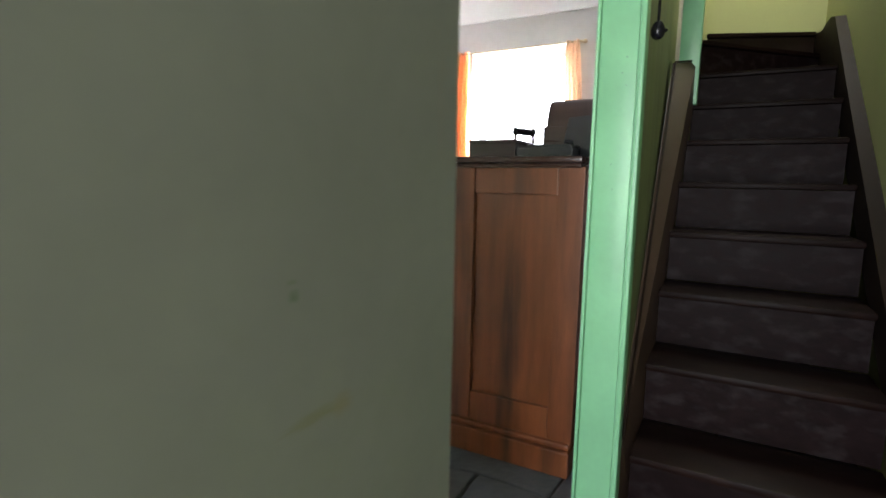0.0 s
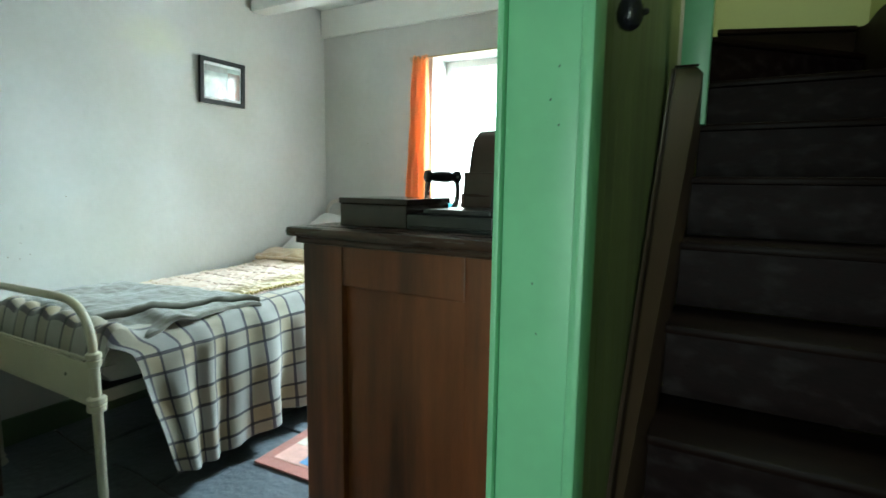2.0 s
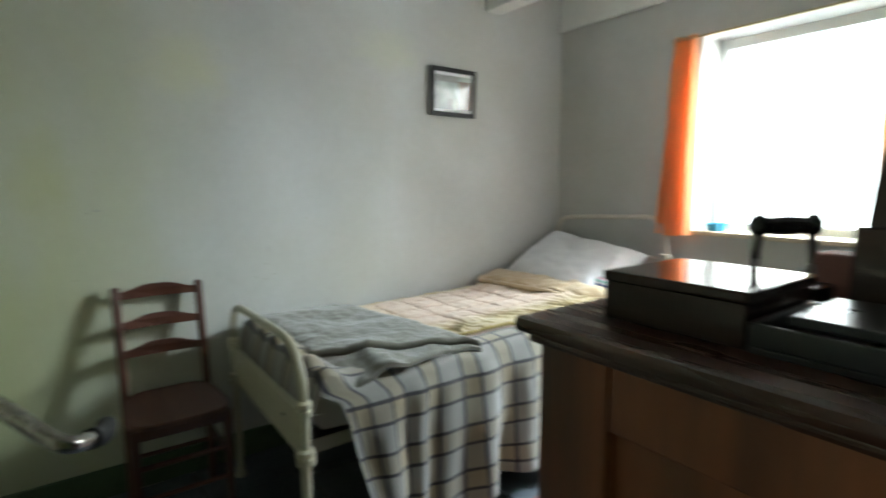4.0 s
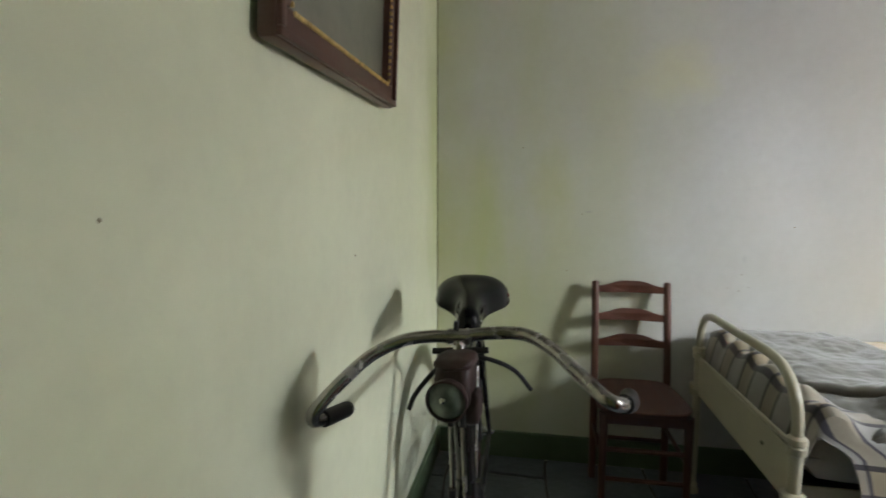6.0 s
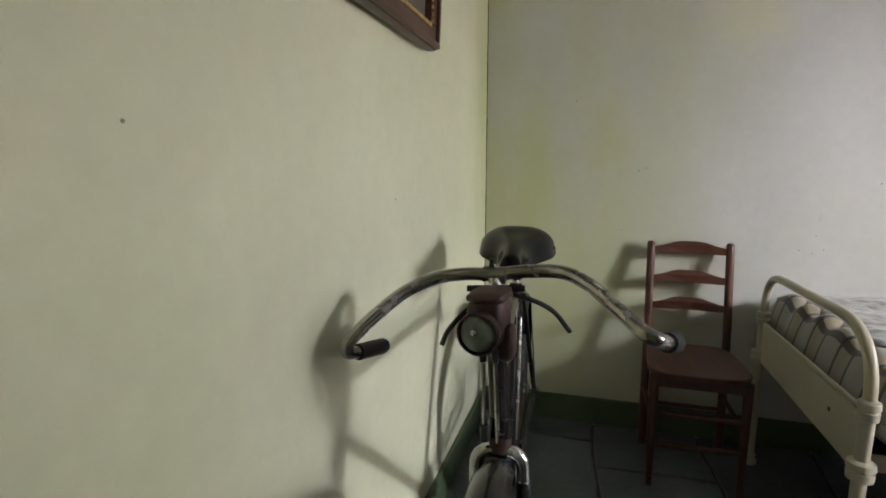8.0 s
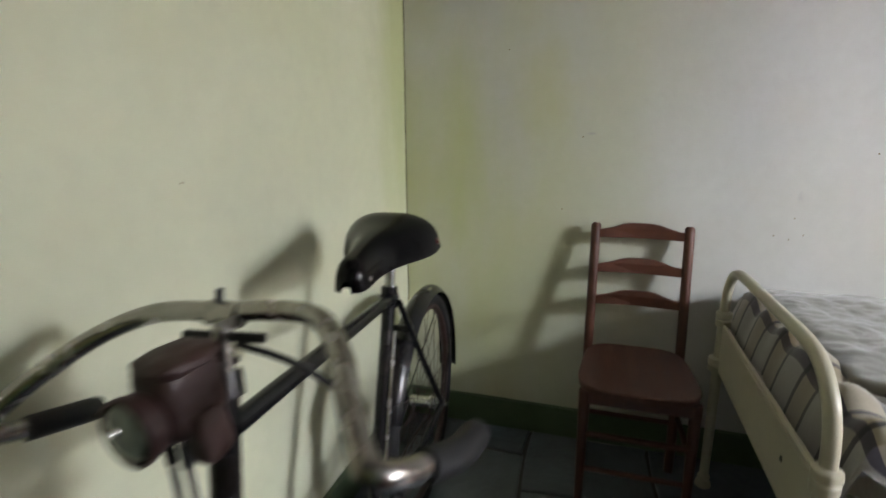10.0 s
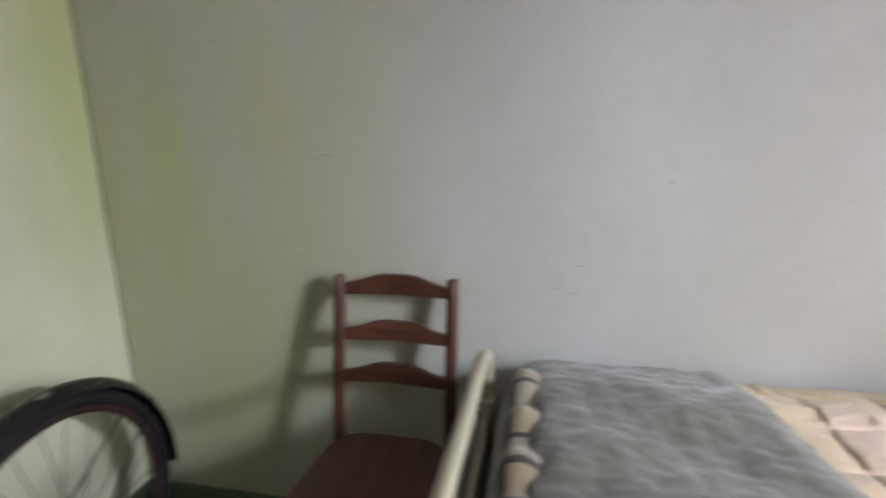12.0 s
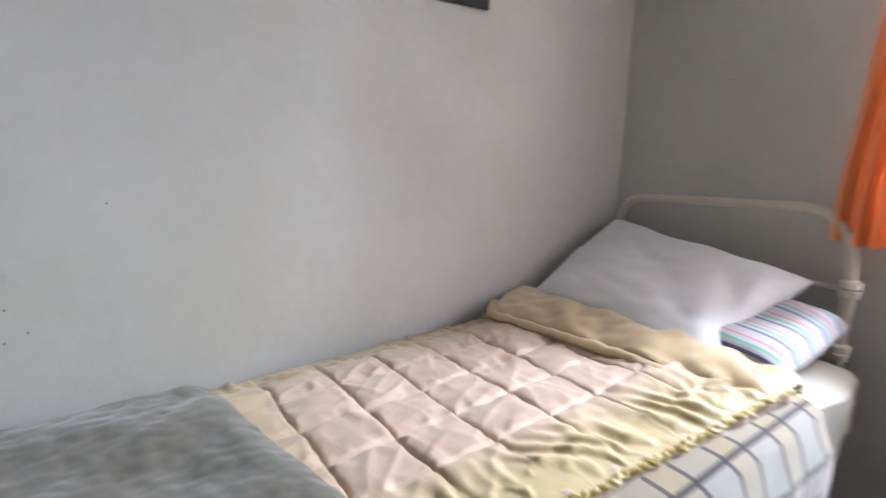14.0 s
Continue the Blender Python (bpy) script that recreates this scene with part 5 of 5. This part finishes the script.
for nm, cx in (("rear_wheel", RA_), ("front_wheel", FA_)):
    tyre = part(nm, tube(bmesh.new(), wheel_ring(cx, 0.332)[:-1], 0.019, 10, closed=True), M["rubber"], bike, "worn black tyre on a dull rim", smooth=True)
    part("rim", tube(bmesh.new(), wheel_ring(cx, 0.308)[:-1], 0.011, 8, closed=True), M["rust"], tyre, smooth=True)
    part("hub", bar(bk(cx, AZ, -0.045), bk(cx, AZ, 0.045), 0.018, 12), M["chrome"], tyre, smooth=True)
    part("flange", bar(bk(cx, AZ, 0.028), bk(cx, AZ, 0.034), 0.030, 16), M["chrome"], tyre)
    part("axle_nut", bar(bk(cx, AZ, 0.045), bk(cx, AZ, 0.075), 0.009, 6), M["chrome"], tyre)
    for k in range(28):
        a = k * math.tau / 28
        s = 0.028 if k % 2 else -0.028
        hubp = bk(cx, AZ, s) + fwd * (0.024 * math.cos(a + 0.9)) + Vector((0, 0, 0.024 * math.sin(a + 0.9)))
        rimp = bk(cx, AZ) + fwd * (0.302 * math.cos(a)) + Vector((0, 0, 0.302 * math.sin(a)))
        part("spoke", bar(hubp, rimp, 0.0011, 5), M["rust"], tyre)


def mudguard(cx, a0, a1, r=0.376):
    def place(u, v):
        a = radians(a0 + (a1 - a0) * u)
        w = (2 * v - 1) * 0.031
        rr = r - 0.022 * (2 * v - 1) ** 2
        return bk(cx, AZ, w) + fwd * (rr * math.cos(a)) + Vector((0, 0, rr * math.sin(a)))
    return sheet(48, 8, place, 0.0015)


part("rear_mudguard", mudguard(RA_, 20, 186), M["black_paint"], bike, "black mudguard arching over the rear wheel", smooth=True)
part("front_mudguard", mudguard(FA_, -25, 128), M["black_paint"], bike, "black front mudguard", smooth=True)
part("reflector_chip", box(bmesh.new(), (-0.012, -0.004, -0.004), (0.012, 0.004, 0.004), 0.002, Matrix.Translation(bk(0.49, AZ + 0.374, 0.016)) @ Matrix.Rotation(0.1, 4, "Y")), M["chrome"], bike)

SEAT, BB, HT, HB = (0.815, 0.775), (0.985, 0.255), (1.452, 0.875), (1.500, 0.675)
def frame_tube(name, a, b, r, off_a=0.0, off_b=0.0, material="black_paint", label=""):
    part(name, bar(bk(*a, off_a), bk(*b, off_b), r, 12), M[material], bike, label, smooth=True)


frame_tube("top_tube", SEAT, (1.462, 0.825), 0.0145)
frame_tube("seat_tube", (0.81, 0.80), BB, 0.0155)
frame_tube("down_tube", (1.490, 0.715), BB, 0.0155)
frame_tube("head_tube", HT, HB, 0.019)
frame_tube("bottom_bracket", BB, BB, 0.026, -0.035, 0.035)
frame_tube("lug", (0.835, 0.777), (0.800, 0.775), 0.0195)
frame_tube("lug", (0.815, 0.805), (0.822, 0.755), 0.020)
frame_tube("lug", (1.447, 0.890), (1.4535, 0.860), 0.0235)
frame_tube("lug", (1.495, 0.700), (1.502, 0.668), 0.0235)
for s in (-1, 1):
    frame_tube("seat_stay", (0.812, 0.765), (RA_, AZ), 0.0085, 0.022 * s, 0.058 * s)
    frame_tube("chain_stay", BB, (RA_, AZ), 0.0095, 0.026 * s, 0.058 * s)
    part("fork_blade", tube(bmesh.new(), smooth_line([bk(1.508, 0.600, 0.043 * s), bk(1.55, 0.51, 0.045 * s), bk(1.615, 0.40, 0.048 * s), bk(FA_, AZ, 0.05 * s)], 5), 0.0105, 10), M["black_paint"], bike, smooth=True)
    frame_tube("mudguard_stay", (RA_ - 0.30, AZ + 0.21), (RA_, AZ), 0.0022, 0.03 * s, 0.062 * s)
arch = [bk(1.510, z, o) for o, z in ((-0.043, 0.575), (-0.043, 0.605), (-0.040, 0.628), (-0.026, 0.641), (0.0, 0.643), (0.026, 0.641), (0.040, 0.628), (0.043, 0.605), (0.043, 0.575))]
part("fork_crown", tube(bmesh.new(), smooth_line(arch, 4), 0.0135, 10), M["chrome"], bike, "dull chrome arched fork crown", smooth=True)
frame_tube("crown_race", (1.502, 0.680), (1.508, 0.642), 0.021, 0, 0, "rust")
frame_tube("stay_bridge", (0.735, 0.665), (0.735, 0.665), 0.009, -0.032, 0.034)
frame_tube("pump", (0.845, 0.70), (0.955, 0.36), 0.0045, 0.020, 0.022, "chrome", "slim dull chrome strip along the seat tube")
frame_tube("chainwheel", BB, BB, 0.085, 0.045, 0.049, "iron_dark")
frame_tube("crank", BB, (0.965, 0.09), 0.009, 0.06, 0.065, "iron_dark")
part("pedal", box(bmesh.new(), (-0.045, -0.04, -0.012), (0.045, 0.04, 0.012), 0.004, Matrix.Translation(bk(0.965, 0.09, 0.115))), M["rubber"], bike)
frame_tube("seat_post", (0.814, 0.79), (0.800, 0.868), 0.0125, 0, 0, "chrome")


# saddle
def saddle_half(sign):
    def place(u, v):
        x = 0.745 + 0.325 * u
        w = 0.034 + 0.090 / (1 + math.exp((u - 0.42) * 10))
        end = (max(0.0, 1 - ((0.12 - u) / 0.12) ** 2)) ** 0.5 if u < 0.12 else ((max(0.0, 1 - ((u - 0.90) / 0.10) ** 2)) ** 0.5 if u > 0.90 else 1.0)
        b = 2 * v - 1
        ww = w * (0.30 + 0.70 * end)
        crown = 0.976 - 0.018 * u - 0.034 * u * u + 0.008 * math.exp(-((u - 0.15) / 0.15) ** 2)
        skirt = 0.898 - 0.030 * u + 0.010 * math.exp(-((u - 0.05) / 0.1) ** 2)
        prof = (max(0.0, 1 - abs(b) ** 2.8)) ** 0.5
        z = skirt + (crown - skirt) * prof * (0.40 + 0.60 * end) if sign > 0 else skirt + 0.012 * prof
        return bk(x, z, ww * b)
    return place


bm = sheet(56, 28, saddle_half(1))
low = sheet(56, 28, saddle_half(-1))
me = bpy.data.meshes.new("tmp")
low.to_mesh(me), low.free()
bm.from_mesh(me)
bpy.data.meshes.remove(me)
bmesh.ops.remove_doubles(bm, verts=bm.verts, dist=0.0008)
saddle = part("saddle", bm, M["vinyl"], bike, "broad glossy black vinyl saddle", smooth=True)
part("rivet", lathe(bmesh.new(), [(0.009, 0), (0.008, 0.004), (0.003, 0.006)], pose(*bk(0.790, 0.917, 0.111), -78, 0, 25), 12), M["reflector"], saddle, smooth=True)
part("rivet", lathe(bmesh.new(), [(0.006, 0), (0.005, 0.003), (0.002, 0.004)], pose(*bk(1.030, 0.888, 0.034), -85, 0, -12), 12), M["chrome"], saddle, smooth=True)
for s in (-1, 1):
    part("saddle_rail", tube(bmesh.new(), smooth_line([bk(1.01, 0.895, 0.012 * s), bk(0.90, 0.878, 0.022 * s), bk(0.80, 0.868, 0.028 * s), bk(0.755, 0.90, 0.05 * s)], 5), 0.004, 8), M["iron_dark"], saddle, smooth=True)
    coil = [bk(0.765, 0.872 + 0.036 * k / 40, 0.055 * s) + Vector((0.016 * math.cos(k * 0.8), 0.016 * math.sin(k * 0.8), 0)) for k in range(41)]
    part("spring", tube(bmesh.new(), coil, 0.0028, 6), M["iron_dark"], saddle, smooth=True)
part("clamp", bar(bk(0.80, 0.868, -0.034), bk(0.80, 0.868, 0.034), 0.012, 10), M["chrome"], saddle, smooth=True)

# handlebars
right = [(1.428, 0.312, 0.957), (1.425, 0.37, 0.966), (1.435, 0.44, 0.970), (1.478, 0.492, 0.956), (1.535, 0.532, 0.935), (1.580, 0.566, 0.916), (1.590, 0.583, 0.908), (1.574, 0.598, 0.899), (1.545, 0.609, 0.889)]
left = [(1.428, 0.312, 0.957), (1.430, 0.26, 0.956), (1.436, 0.20, 0.946), (1.465, 0.145, 0.922), (1.510, 0.105, 0.888), (1.545, 0.075, 0.855), (1.556, 0.060, 0.833), (1.545, 0.056, 0.815), (1.515, 0.062, 0.806)]
bars = part("handlebar", tube(bmesh.new(), smooth_line(left[:0:-1] + right, 6), 0.0128, 12), M["nickel"], bike, "swept nickel handlebar spotted with rust", smooth=True)
for pts in ([right[-1], (1.50, 0.626, 0.874), (1.448, 0.633, 0.867)], [left[-1], (1.47, 0.072, 0.799), (1.428, 0.080, 0.792)]):
    part("grip", tube(bmesh.new(), smooth_line(pts, 6), [0.0165] * 12 + [0.0145], 12), M["rubber"], bars, "black rubber grip", smooth=True)
frame_tube("stem", (1.4345, 0.952), (1.453, 0.868), 0.0125, 0, 0, "nickel", "rusty nickel handlebar stem")
part("stem_clamp", bar((1.428, 0.290, 0.957), (1.428, 0.334, 0.957), 0.0165, 12), M["nickel"], bike, smooth=True)
part("clamp_bolt", bar((1.428, 0.305, 0.970), (1.428, 0.307, 0.988), 0.005, 6), M["iron_dark"], bike)
for pts in ([(1.44, 0.335, 0.925), (1.435, 0.385, 0.914), (1.42, 0.425, 0.890), (1.392, 0.455, 0.845)], [(1.44, 0.292, 0.915), (1.47, 0.265, 0.892), (1.50, 0.240, 0.862), (1.512, 0.230, 0.836)]):
    part("brake_lever", tube(bmesh.new(), smooth_line(pts, 5), 0.0048, 8), M["iron_dark"], bike, smooth=True)
part("lever_yoke", bar((1.443, 0.262, 0.930), (1.438, 0.372, 0.936), 0.0065, 8), M["iron_dark"], bike)
for y0, y1, x1, z1 in ((0.312, 0.316, 1.526, 0.690), (0.334, 0.340, 1.520, 0.650)):
    part("brake_rod", bar((1.535, y0, 0.855), (x1, y1, z1), 0.0042, 8), M["nickel"], bike, smooth=True)
    part("rod_joint", bar((1.5345, y0, 0.850), (1.5325, y0 + 0.001, 0.822), 0.0065, 8), M["iron_dark"], bike, smooth=True)
part("rod_end", bar((1.527, 0.3155, 0.698), (1.525, 0.3165, 0.668), 0.0085, 8), M["iron_dark"], bike)



def lamp_shell(hx, hy, hz, power, m, dent=0.0):
    """A pressed tin housing: a rounded, slightly dented block."""
    bm = bmesh.new()
    bmesh.ops.create_icosphere(bm, subdivisions=4, radius=1.0)
    for v in bm.verts:
        p = v.co.normalized()
        k = (abs(p.x) ** power + abs(p.y) ** power + abs(p.z) ** power) ** (-1 / power)
        q = p * k
        k = 1 + dent * noise.noise(p * 2.3)
        v.co = (q.x * hx * k, q.y * hy * k * (1 - 0.10 * q.z * q.z), q.z * hz * k)
    bmesh.ops.transform(bm, matrix=m, verts=bm.verts)
    return bm


lamp = part("lamp_body", lamp_shell(0.040, 0.034, 0.047, 4.0, pose(1.517, 0.320, 0.899, 0, 4, -6), 0.06), M["rust"], bike, "rusty red-brown front lamp housing", smooth=True)
part("lamp_cap", lamp_shell(0.041, 0.037, 0.011, 3.0, pose(1.517, 0.320, 0.939, 4, 4, -6), 0.10), M["rust"], lamp, smooth=True)
part("battery_box", lamp_shell(0.022, 0.017, 0.034, 4.0, pose(1.515, 0.350, 0.855, 0, 10, -6), 0.08), M["rust"], lamp, "rusty lower half of the lamp housing", smooth=True)
part("lamp_bracket", box(bmesh.new(), (-0.045, -0.010, -0.004), (0.02, 0.010, 0.004), 0.002, pose(1.475, 0.315, 0.905, 0, -6, -6)), M["iron_dark"], lamp)
LM = pose(1.553, 0.3155, 0.886, 0, 92, -6)
part("lamp_ring", lathe(bmesh.new(), [(0.026, 0.0), (0.033, 0.004), (0.037, 0.020), (0.0375, 0.028), (0.0345, 0.030), (0.0335, 0.022)], LM, 28), M["rust"], lamp, smooth=True)
part("lens", lathe(bmesh.new(), [(0.0338, 0.022), (0.031, 0.028), (0.024, 0.033), (0.012, 0.036), (0.001, 0.037)], LM, 28), M["lens"], lamp, "dull grey-green lamp lens", smooth=True)
part("bulb", lathe(bmesh.new(), [(0.006, 0.034), (0.0055, 0.038), (0.002, 0.040)], pose(1.5555, 0.312, 0.893, 0, 92, -6), 12), M["chrome"], lamp, smooth=True)
